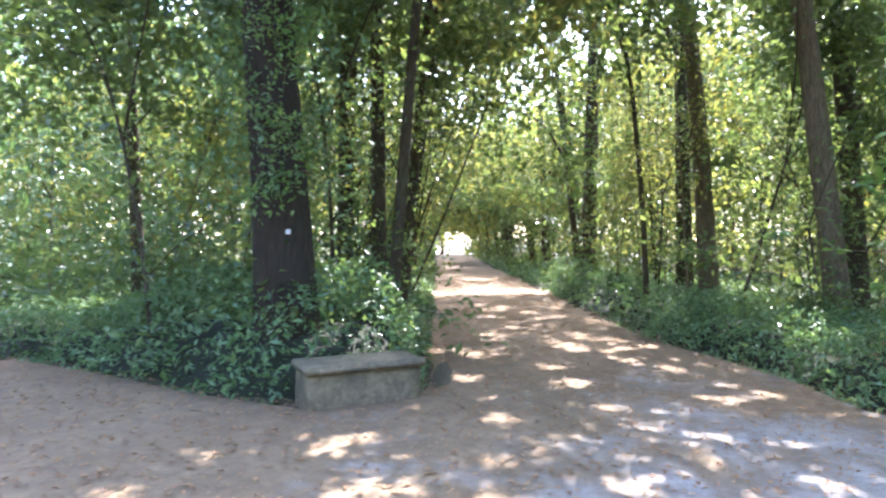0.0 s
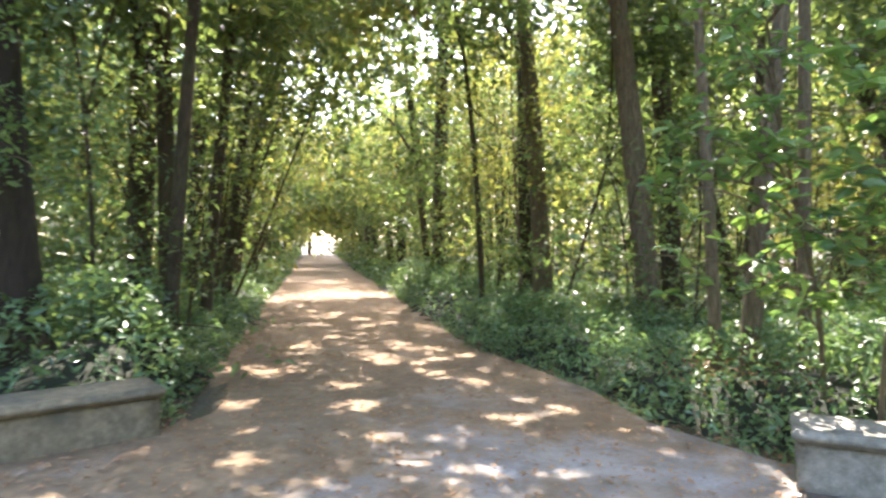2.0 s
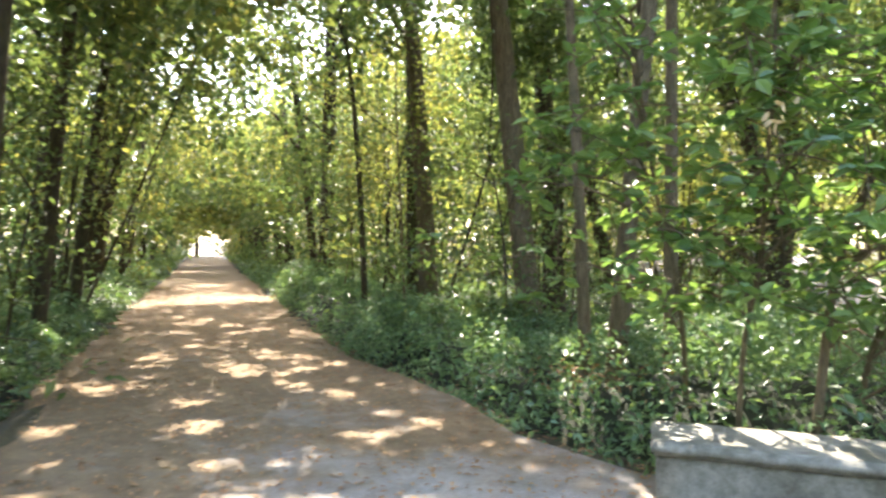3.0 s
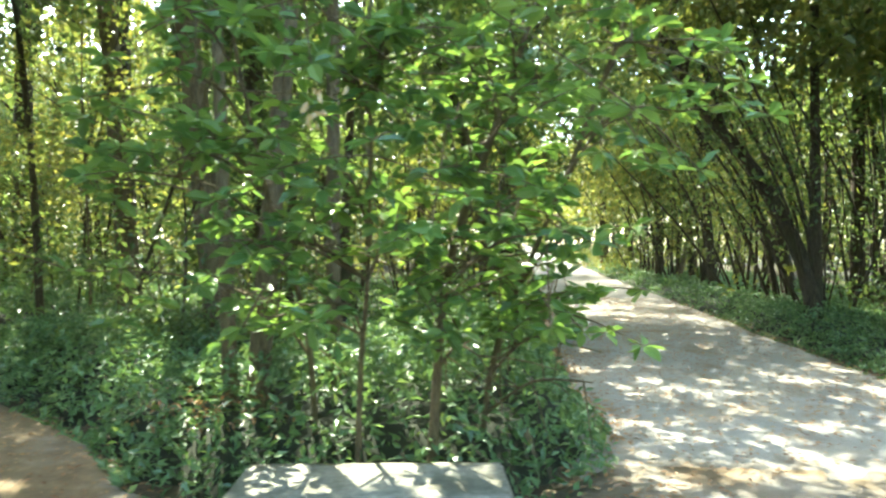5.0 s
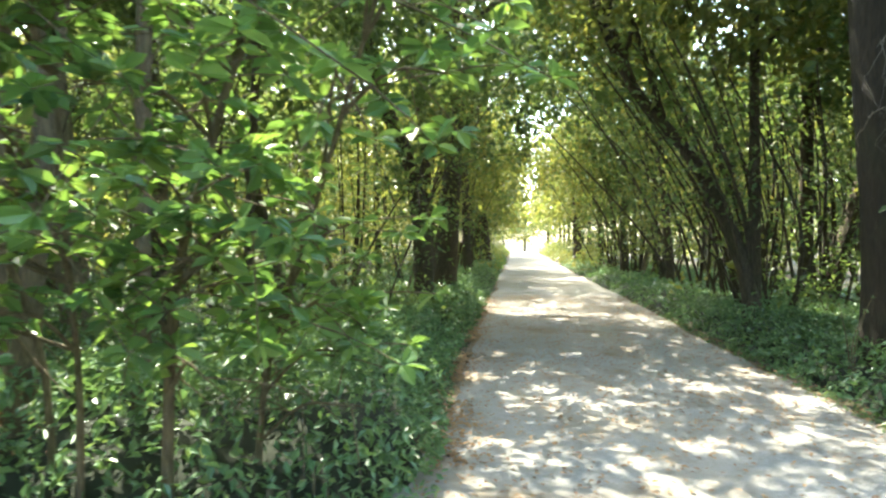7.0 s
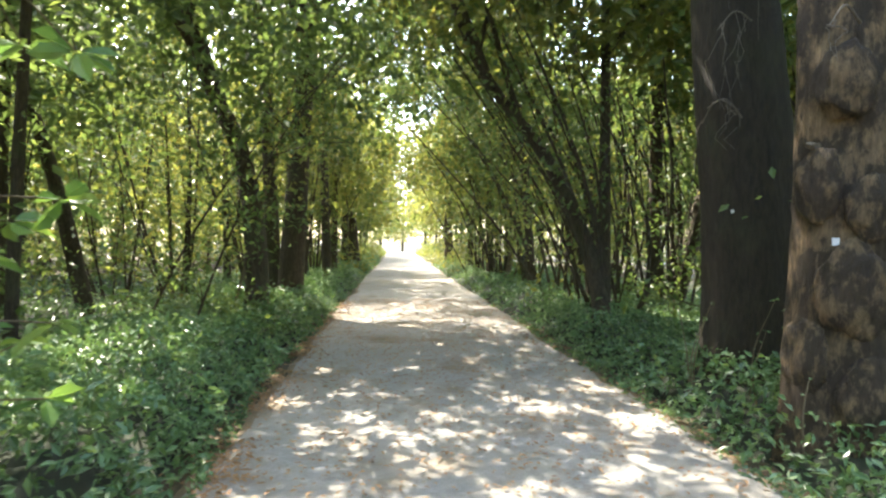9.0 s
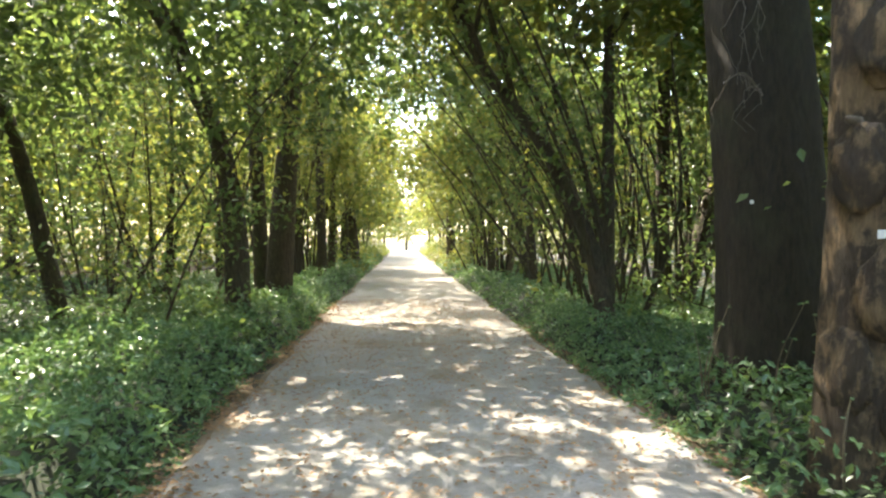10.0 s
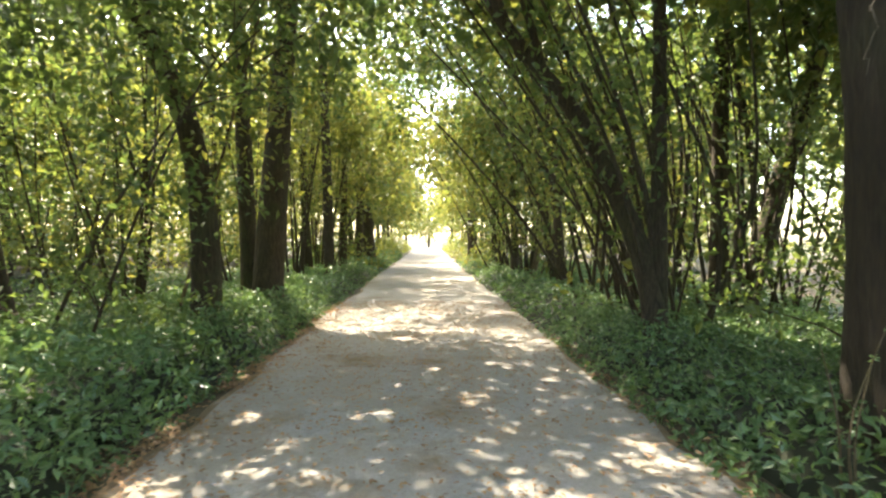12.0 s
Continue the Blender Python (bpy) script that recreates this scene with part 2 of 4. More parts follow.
def leaves(name, pts, size, mat, bias=0.5, droop=0.2, wide=0.5, fine=False, seed=1):
    """Loose leaves at pts. bias: how much the blades face upward; droop: how much they hang."""
    r = np.random.default_rng(seed)
    n = len(pts)
    normal = unit(unit(r.normal(size=(n, 3))) + (0, 0, 2 * bias))
    axis = r.normal(size=(n, 3))
    axis -= (axis * normal).sum(1, keepdims=True) * normal
    axis = unit(axis) - (0, 0, droop)
    v, f = leaf_blades(np.asarray(pts), axis, normal, size * r.uniform(0.6, 1.35, n), wide, fine)
    return mesh_of(name, v, f, mat)


def tube(path, radii, sides=10, rough=0.0, seed=0, flare=0.0, lobes=5):
    """A tapered limb along path, its skin uneven by rough, with root lobes at its foot: vertices and faces."""
    path, radii = np.asarray(path, float), np.asarray(radii, float)
    r = np.random.default_rng(seed)
    ph = r.uniform(0, 6.28, 6)
    tang = unit(np.gradient(path, axis=0))
    ref = np.where(np.abs(tang[:, :1]) < 0.9, (1.0, 0, 0), (0, 1.0, 0))
    u = unit(np.cross(tang, ref))
    w = np.cross(tang, u)
    ang = np.linspace(0, 2 * np.pi, sides, endpoint=False)
    z = 2.2 * path[:, 2:3]
    skin = 1 + rough * (np.sin(3 * ang + ph[0] + 0.3 * z) * 0.5 + np.sin(7 * ang + ph[1] - 0.5 * z) * 0.3 + np.sin(2 * ang + ph[2] + 0.9 * z) * 0.5 + np.sin(11 * ang + 2.3 * z + ph[4]) * 0.18 + r.normal(size=(len(path), sides)) * 0.12)
    height = path[:, 2:3] - path[0, 2]
    skin = skin + flare * np.exp(-height / 0.35) * (0.6 + 0.4 * np.sin(lobes * ang + ph[3]))
    ring = path[:, None] + (radii[:, None] * skin)[..., None] * (np.cos(ang)[:, None] * u[:, None] + np.sin(ang)[:, None] * w[:, None])
    v = ring.reshape(-1, 3)
    i, j = np.meshgrid(np.arange(len(path) - 1), np.arange(sides), indexing="ij")
    k = (j + 1) % sides
    f = np.stack([i * sides + j, i * sides + k, (i + 1) * sides + k, (i + 1) * sides + j], -1).reshape(-1, 4)
    return v, f


def joined(pieces):
    vs, fs, n = [], [], 0
    for v, f in pieces:
        vs.append(v)
        fs.append(f + n)
        n += len(v)
    return np.concatenate(vs), np.concatenate(fs)


def bezier(points, n):
    """A smooth line through the points."""
    p = np.asarray(points, float)
    t = np.linspace(0, len(p) - 1, n)
    q = np.vstack([2 * p[0] - p[1], p, 2 * p[-1] - p[-2]])
    i = np.minimum(t.astype(int), len(p) - 2)
    k = (t - i)[:, None]
    a, b, c, d = q[i], q[i + 1], q[i + 2], q[i + 3]
    return 0.5 * (2 * b + (c - a) * k + (2 * a - 5 * b + 4 * c - d) * k**2 + (3 * b - a - 3 * c + d) * k**3)


# ---- ground and paths ----


def build_ground():
    near = np.arange(-30, 30.1, 0.75)
    far = np.array([34, 40, 50, 65, 90, 140, 250, 500, 1000, 2200])
    xs = np.concatenate([-far[::-1] - 0, near, far])
    ys = np.concatenate([-far[::-1], np.arange(-30, 60.1, 0.75), far[3:] + 30])
    gx, gy = np.meshgrid(xs, ys, indexing="ij")
    gz = 0.05 * np.sin(gx * 1.1 + 0.6 * gy) * np.cos(gy * 0.9) * np.clip(off_path(gx, gy) / 2.0, 0, 1) - 0.004
    v = np.stack([gx, gy, gz], -1).reshape(-1, 3)
    i, j = np.meshgrid(np.arange(len(xs) - 1), np.arange(len(ys) - 1), indexing="ij")
    n = len(ys)
    f = np.stack([i * n + j, (i + 1) * n + j, (i + 1) * n + j + 1, i * n + j + 1], -1).reshape(-1, 4)
    tagged(new("ground", mesh_of("ground", v, f, FLOOR, True)), "brown forest floor of soil and leaf mould", "ground", kind="structure")


def build_path(name, start, way, side, lo, hi, length, z, mat, label, seed):
    """A trodden path with a slightly domed top and wavering edges."""
    r = np.random.default_rng(seed)
    rows, cols = int(length / 0.5), 13
    wob = np.convolve(r.normal(size=(rows + 12)), np.ones(5) / 5, "same")[6:rows + 6] * 0.18
    wob2 = np.convolve(r.normal(size=(rows + 12)), np.ones(5) / 5, "same")[6:rows + 6] * 0.18
    s = np.linspace(start, start + length, rows)
    k = np.r_[0, 0.06, 0.13, np.linspace(0.2, 0.8, cols - 6), 0.88, 0.95, 1]
    n = (lo - 0.14 + wob)[:, None] * (1 - k) + (hi + 0.14 + wob2)[:, None] * k
    p = s[:, None, None] * way + n[..., None] * side
    h = z + 0.025 * np.sin(np.pi * k)[None] + r.normal(size=(rows, cols)) * 0.003
    h[:, 0] = h[:, -1] = -0.03
    v = np.concatenate([p, h[..., None]], -1).reshape(-1, 3)
    i, j = np.meshgrid(np.arange(rows - 1), np.arange(cols - 1), indexing="ij")
    f = np.stack([i * cols + j, i * cols + j + 1, (i + 1) * cols + j + 1, (i + 1) * cols + j], -1).reshape(-1, 4)
    me = mesh_of(name, v, f, mat, True)
    me.materials.append(VERGE)
    edge = (j < 1) | (j > cols - 3)
    me.polygons.foreach_set("material_index", edge.reshape(-1).astype(np.int32))
    tagged(new(name, me), label, "path", kind="structure")


build_ground()
build_path("path_1", 6.0, np.array((0.0, 1.0)), np.array((1.0, 0.0)), B_LEFT, B_RIGHT, 110, 0.004, PATH_SAND, "pale sandy woodland avenue with scattered dry leaves", 3)
build_path("path_2", 8.0, A_DIR, A_SIDE, A_IN, A_OUT, 110, 0.008, PATH_MOULD, "brown leaf-strewn avenue through the wood", 4)
build_path("path_3", 9.0, C_DIR, C_SIDE, 2.9, 6.1, 70, 0.006, PATH_MOULD, "brown leaf-strewn side avenue through the wood", 5)


def build_join():
    bm = bmesh.new()
    ring = np.array(JOIN)
    mid = ring.mean(0)
    grown = mid + (ring - mid) * 1.02
    for k, z in ((0.0, 0.04), (0.6, 0.036), (0.97, 0.03), (1.0, -0.02)):
        for x, y in (mid + (grown - mid) * k if k else [mid]):
            bm.verts.new((x, y, z))
    bm.verts.ensure_lookup_table()
    n, vs = len(ring), bm.verts
    for i in range(n):
        j = (i + 1) % n
        bm.faces.new((vs[0], vs[1 + j], vs[1 + i])).normal_flip()
        for a in (1, 1 + n):
            bm.faces.new((vs[a + i], vs[a + j], vs[a + n + j], vs[a + n + i]))
    bmesh.ops.recalc_face_normals(bm, faces=bm.faces)
    tagged(new("path_4", from_bm("path_4", bm, PATH_JOIN, True)), "trodden sandy crossing where the avenues meet", "path", kind="structure")


build_join()

# ---- benches ----


def slab(bm, cx, cy, cz, sx, sy, sz, cuts=8, bevel=0.012, rough=0.004, seed=0):
    """A worn block added to bm."""
    b2 = bmesh.new()
    bmesh.ops.create_cube(b2, size=1.0)
    bmesh.ops.scale(b2, vec=(sx, sy, sz), verts=b2.verts)
    bmesh.ops.bevel(b2, geom=list(b2.edges), offset=bevel, segments=2, affect="EDGES")
    bmesh.ops.subdivide_edges(b2, edges=[e for e in b2.edges if e.calc_length() > 0.2], cuts=cuts, use_grid_fill=True)
    for v in b2.verts:
        k = noise.noise_vector(Vector(v.co) * 9 + Vector((seed * 3.1, cz, 0)))
        v.co += k * rough
    bmesh.ops.translate(b2, vec=(cx, cy, cz), verts=b2.verts)
    me = bpy.data.meshes.new("tmp")
    b2.to_mesh(me)
    b2.free()
    bm.from_mesh(me)
    bpy.data.meshes.remove(me)


def bench(x, y, turn, length, label, seed, stone):
    """A stone bench: a solid plinth with a seat slab that stands a little proud of it. x, y: the middle of its front foot."""
    root = new("stone_bench")
    root.matrix_world = pose(x, y, 0, 0, 0, turn)
    bm = bmesh.new()
    slab(bm, 0, 0.23, 0.15, length - 0.06, 0.42, 0.34, seed=seed, rough=0.008)
    part("plinth", from_bm("plinth", bm, stone, True), root, "stained stone plinth")
    bm = bmesh.new()
    slab(bm, 0, 0.23, 0.35, length, 0.5, 0.07, seed=seed + 5, bevel=0.015)
    part("seat", from_bm("seat", bm, stone, True), root, "worn stone seat slab")
    tagged(root, label, "bench", "stone benches at the crossing")


# front corners of the seats, and the way that they run
bench(-7.147, 6.49, 75.5, 1.08, "brownish weathered stone bench in front of dark shrubs", 1, STONE_BROWN)
bench(-2.52, 8.72, 9.0, 1.32, "pale grey stone bench at the edge of the ivy", 2, STONE)

# mossy kerb beside the first bench
kv, kf = tube(bezier([(-7.05, 7.05, -0.08), (-7.35, 7.5, -0.04), (-7.85, 8.0, -0.04), (-8.5, 8.65, -0.08)], 60), 0.13 * np.sin(np.linspace(0.02, 3.1, 60)) ** 0.8, 26, 0.22, 4)
tagged(new("kerb", mesh_of("kerb", kv, kf, MOSS, True)), "low rounded mossy stone kerb beside the bench", "kerb")

# ---- undergrowth ----


def bed_height(x, y):
    d = off_path(x, y)
    wave = 0.5 + 0.5 * np.sin(1.7 * x + 0.8 * np.sin(1.3 * y)) * np.sin(1.4 * y + 1.1 * np.sin(0.9 * x + 2))
    edge = np.clip((d - 0.02 + 0.12 * np.sin(5 * x + 3 * y) * np.sin(4 * y - 2 * x)) / 0.55, 0, 1)
    tall = 0.42 + 0.22 * wave
    # higher shrubs behind the first bench and at the mouth of the brown avenue
    tall = tall + 0.50 * np.exp(-(((x + 8.6) / 1.3) ** 2 + ((y - 7.0) / 1.3) ** 2)) + 0.25 * np.exp(-(((x + 10) / 1.5) ** 2 + ((y - 6.2) / 1.0) ** 2))
    tall = tall + 0.4 * np.exp(-(((x + 8.3) / 0.6) ** 2 + ((y - 8.1) / 0.7) ** 2)) + 0.35 * np.exp(-(((x + 9.3) / 0.7) ** 2 + ((y - 5.9) / 0.5) ** 2))
    tall = tall + 0.45 * np.exp(-(((x + 14.6) / 1.2) ** 2 + ((y - 19.4) / 1.5) ** 2)) + 0.2 * np.exp(-(((x + 6.5) / 1.5) ** 2 + ((y - 12.4) / 1.2) ** 2))
    tall = tall + 0.22 * np.exp(-(((x + 3.0) / 2.0) ** 2 + ((y - 10.2) / 0.9) ** 2))
    tall = tall + 0.4 * np.exp(-(((x + 1.95) / 0.5) ** 2 + ((y - 10.7) / 0.9) ** 2))
    tall = tall * np.where((x > 1.9) & (y > 9), 0.85, 1.0)
    deep = np.clip(1.15 - d / 9.0, 0.45, 1)
    return edge ** 0.6 * tall * deep


BEDS = [  # name, x range, y range, blades per square metre, blade length, fine
    ("corner", (-7.5, -1.0), (8.8, 14.5), 1000, 0.076, False),
    ("corner_far", (-20.0, -1.0), (14.5, 34.0), 150, 0.105, False),
    ("avenue_side", (1.5, 6.5), (8.0, 20.0), 650, 0.08, False),
    ("avenue_far", (1.5, 9.0), (20.0, 48.0), 120, 0.13, False),
    ("bench_side", (-13.5, -6.8), (4.4, 13.5), 800, 0.08, False),
    ("bench_far", (-34.0, -9.5), (5.5, 32.0), 75, 0.15, False),
    ("corner_deep", (-7.0, -1.0), (34.0, 60.0), 60, 0.18, False),
    ("avenue_bush", (-17.5, -11.5), (15.5, 21.5), 260, 0.1, False),
    ("avenue_edge", (-4.2, -1.0), (14.5, 25.0), 460, 0.09, False),
    ("behind", (-14.0, 9.0), (-9.0, 8.5), 60, 0.13, False),
]


def build_bed(name, xr, yr, density, size, fine, seed):
    r = np.random.default_rng(seed)
    n = int(density * (xr[1] - xr[0]) * (yr[1] - yr[0]))
    x, y = r.uniform(*xr, n), r.uniform(*yr, n)
    d = off_path(x, y)
    ok = (d > -0.02) & (d < 10.0) & (r.uniform(size=n) < np.clip(1.15 - d / 8, 0.25, 1))
    x, y = x[ok], y[ok]
    h = bed_height(x, y)
    z = h * (1 - 0.75 * r.uniform(size=len(x)) ** 2.2) + r.normal(size=len(x)) * 0.025
    ok = ~((np.abs((x + 2.52) * 0.988 + (y - 8.95) * 0.156) < 0.68) & (np.abs((y - 8.97) * 0.988 - (x + 2.52) * 0.156) < 0.27))
    ok &= ~((np.abs((x + 7.38) * 0.25 + (y - 6.5) * 0.968) < 0.62) & (np.abs((y - 6.5) * 0.25 - (x + 7.38) * 0.968) < 0.27))
    pts = np.stack([x, y, np.maximum(z, 0.02)], -1)[ok]
    me = leaves("ivy", pts, size, LEAF_IVY, 0.5, 0.25, 0.46, fine, seed)
    label = "dense green ivy and low shrubs beside the path"
    tagged(new("undergrowth", me), label, "undergrowth", kind="stuff")
    # a dark sheet below the blades, its colour standing in for stems and shade
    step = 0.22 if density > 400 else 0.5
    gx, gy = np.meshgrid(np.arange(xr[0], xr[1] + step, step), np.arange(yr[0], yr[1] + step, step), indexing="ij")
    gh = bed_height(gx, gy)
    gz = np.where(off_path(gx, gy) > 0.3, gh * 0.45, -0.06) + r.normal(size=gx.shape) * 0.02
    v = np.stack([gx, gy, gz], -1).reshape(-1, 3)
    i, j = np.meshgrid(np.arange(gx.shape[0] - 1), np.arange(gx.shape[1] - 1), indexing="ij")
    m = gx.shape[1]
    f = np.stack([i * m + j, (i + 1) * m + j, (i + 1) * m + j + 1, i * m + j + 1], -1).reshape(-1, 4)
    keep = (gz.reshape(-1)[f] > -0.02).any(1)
    tagged(new("undergrowth_stems", mesh_of("stems", v, f[keep], UNDER_SHADE, True)), "dark sheet for stems, mould and shade below the ivy", "undergrowth", kind="stuff")


for n, (name, xr, yr, density, size, fine) in enumerate(BEDS):
    build_bed(name, xr, yr, density, size, fine, 20 + n)

# ---- trees ----


def crown_points(count, clusters, rad, tall, seed, spread=0.5, hollow=0.35):
    """Leaf places in clusters all through an uneven crown, about its middle."""
    r = np.random.default_rng(seed)
    c = unit(r.normal(size=(clusters, 3))) * r.uniform(hollow, 1.0, (clusters, 1)) ** 0.6
    c *= (rad, rad, tall)
    c *= 1 + 0.25 * np.sin(3 * np.arctan2(c[:, 1], c[:, 0]) + seed)[:, None]
    which = r.integers(0, clusters, count)
    off = r.normal(size=(count, 3)) * (spread, spread, spread * 0.55) * r.uniform(0.6, 1.3, clusters)[which][:, None]
    return c[which] + off, c


# where the sun comes through the leaves: x, y and half width of the lit patch on the ground
GAPS_CROSSING = [
    (-5.8, 5.7, 0.55), (-6.6, 4.7, 0.4), (-6.4, 5.6, 0.3), (-4.4, 7.9, 0.4), (-4.7, 7.6, 0.3), (-4.1, 7.3, 0.45), (-7.2, 10.4, 0.6), (-6.5, 10.0, 0.4),
    (-8.2, 9.0, 0.4), (-15.1, 16.1, 1.7), (-14.0, 17.4, 1.2), (-15.8, 14.6, 1.5), (-6.5, 8.4, 0.3), (-9.9, 11.0, 0.5), (-8.8, 10.4, 0.35), (-1.0, 11.2, 0.45),
    (0.6, 11.7, 0.4), (0.0, 11.2, 0.45), (1.7, 11.7, 0.35), (-0.4, 14.0, 0.35), (1.9, 13.0, 0.3), (1.2, 12.2, 0.35), (1.0, 14.2, 0.35), (1.9, 14.1, 0.3),
]
GAPS_AVENUES = [
    (-0.6, 10.5, 0.4), (0.4, 10.4, 0.4), (0.8, 9.4, 0.5), (-0.3, 9.0, 0.4), (-3.1, 13.4, 0.6), (-3.4, 15.0, 0.4), (2.7, 12.9, 0.4), (3.2, 14.6, 0.4),
    (-9.6, 18.4, 0.8), (-13.0, 5.4, 0.8), (-2.0, 11.5, 0.35), (-2.3, 9.0, 0.35), (0.5, 17.0, 0.3), (-0.5, 20.0, 0.4), (0.9, 23.0, 0.5), (-0.2, 27.0, 0.6),
    (0.6, 32.0, 0.9), (0.3, 38.0, 1.2), (0.3, 46.0, 2.0), (0.3, 54.0, 2.5), (-19.0, 20.0, 0.8), (-25.0, 26.0, 1.4), (-34.0, 33.0, 2.0),
]
GAPS_CORNER = [
    (-3.0, 5.0, 0.5), (-2.2, 6.6, 0.4), (-2.2, 11.7, 0.45), (-2.0, 12.8, 0.5), (-2.4, 13.9, 0.5), (-1.7, 14.9, 0.4), (-4.6, 9.6, 0.6), (-3.9, 9.2, 0.4),
    (-3.0, 12.4, 1.0), (-2.4, 11.3, 0.7), (-2.6, 9.2, 0.8), (-1.5, 10.1, 0.6), (-3.6, 9.6, 0.6), (-1.7, 8.2, 1.0), (-2.9, 8.4, 0.7), (-0.7, 8.4, 0.6),
    (5.0, 17.3, 1.4), (6.2, 18.6, 1.2), (4.2, 20.5, 0.8),
]
SUN_GAPS = np.array(GAPS_CROSSING + GAPS_AVENUES + GAPS_CORNER)


gap_rng = np.random.default_rng(9)
DAPPLES = []
for gx, gy, gr in SUN_GAPS:
    if gr < 0.32 or gr > 0.65:
        DAPPLES.append((gx, gy, gr))
        continue
    for _ in range(6):
        a, q = gap_rng.uniform(0, 6.28), gr * math.sqrt(gap_rng.uniform(0, 1.4))
        DAPPLES.append((gx + 1.25 * q * math.cos(a), gy + 0.9 * q * math.sin(a), gr * gap_rng.uniform(0.16, 0.42)))
# sunlit ivy beside the pale avenue
DAPPLES += [(-3.1, 13.9, 0.9), (-3.4, 12.8, 0.8), (-2.6, 14.8, 0.5), (-2.5, 12.0, 0.5)]
# small flecks of sun all along the avenues and over the crossing
for _ in range(85):
    DAPPLES.append((gap_rng.uniform(-1.4, 2.1), gap_rng.uniform(9, 34), gap_rng.uniform(0.08, 0.24)))
for _ in range(130):
    gx, gy = A_DIR * gap_rng.uniform(9, 30) + A_SIDE * gap_rng.uniform(A_IN, A_OUT)
    DAPPLES.append((gx, gy, gap_rng.uniform(0.09, 0.3)))
for _ in range(60):
    DAPPLES.append((gap_rng.uniform(-7.5, 1.5), gap_rng.uniform(4.2, 9.0), gap_rng.uniform(0.08, 0.24)))


def sun_line_distance(p, gap):
    d = p - np.array((gap[0], gap[1], 0.0))
    s = np.array(sun_dir)
    return np.linalg.norm(d - (d @ s)[:, None] * s, axis=1)


# a chart of the ground: how near each place is to the middle of a fleck, in parts of its width
CHART_X, CHART_Y, CHART_STEP = -60.0, -14.0, 0.06
chart = np.full((1400, 1500), 9.0, np.float32)
for gx, gy, gr in DAPPLES:
    i, j, w = int((gx - CHART_X) / CHART_STEP), int((gy - CHART_Y) / CHART_STEP), int(gr * 1.6 / CHART_STEP) + 2
    i0, j0 = max(i - w, 0), max(j - w, 0)
    ii, jj = np.meshgrid(np.arange(i0, min(i + w, 1400)), np.arange(j0, min(j + w, 1500)), indexing="ij")
    dx, dy = ii * CHART_STEP + CHART_X - gx, jj * CHART_STEP + CHART_Y - gy
    d = np.sqrt(np.maximum(dx**2 + dy**2 - (dx * sun_dir.x + dy * sun_dir.y) ** 2, 0)) / gr
    view = chart[i0:i0 + d.shape[0], j0:j0 + d.shape[1]]
    np.minimum(view, d, out=view)


def sun_foot(p):
    """Where the sun's line through each point meets the ground."""
    k = p[:, 2] / sun_dir.z
    return p[:, 0] - k * sun_dir.x, p[:, 1] - k * sun_dir.y


def in_sun_gap(p, r):
    x, y = sun_foot(p)
    i = np.clip(((x - CHART_X) / CHART_STEP).astype(int), 0, 1399)
    j = np.clip(((y - CHART_Y) / CHART_STEP).astype(int), 0, 1499)
    near = chart[i, j]
    return (near < r.uniform(0.6, 1.05, len(p))) & ((r.uniform(size=len(p)) < 0.94) | (near < 0.55))


def in_shaft(p):
    """Broad breaks in the canopy beside the paths, through which the sun reaches the undergrowth."""
    x, y = sun_foot(p)
    wave = np.sin(1.9 * x + 1.6 * np.sin(1.1 * y)) * np.sin(1.7 * y + 1.5 * np.sin(1.3 * x + 1)) + 0.45 * np.sin(5.1 * x + 2 * y) * np.sin(4.7 * y - 1.5 * x)
    reach = np.where((x > 1.5) & (y > 8), 9.0, np.where((x > -14) & (y > 6) & (y < 15), np.where(x < -7, 0.05, 0.2), 0.32))
    return (wave > reach) & (off_path(x, y) > 0.1) & (p[:, 2] > 3.8)


CROWNS = {
    "fine": (9000, 90, 3.0, 2.6, 0.157, 0.42, LEAF_TREE), "fine_b": (9000, 80, 3.2, 2.4, 0.157, 0.45, LEAF_TREE),
    "mid": (6500, 85, 3.3, 3.2, 0.2, 0.46, LEAF_TREE), "mid_b": (6500, 80, 3.4, 3.0, 0.2, 0.48, LEAF_SUN_TONE), "mid_c": (6500, 85, 3.0, 3.4, 0.2, 0.46, LEAF_TREE),
    "far": (2500, 65, 3.6, 3.9, 0.38, 0.58, LEAF_TREE), "far_b": (2500, 60, 3.6, 3.7, 0.38, 0.58, LEAF_SUN_TONE),
}


def crown_mesh(kind, at, base, scale, turn, seed, prune):
    count, clusters, rad, tall, size, spread, mat = CROWNS[kind]
    pts, mids = crown_points(count, clusters, rad * scale, tall * scale, seed + 40, spread)
    if prune:
        w = pts + at + base
        r = np.random.default_rng(seed)
        keep = ~in_sun_gap(w, r) & ~in_shaft(w)
        keep &= ~((off_path(w[:, 0], w[:, 1]) < -0.2) & (w[:, 2] < 3.4 + 0.5 * np.sin(w[:, 1])))
        pts = pts[keep]
    return leaves("crown", pts, size, mat, 0.35, 0.35, 0.52, False, seed), mids


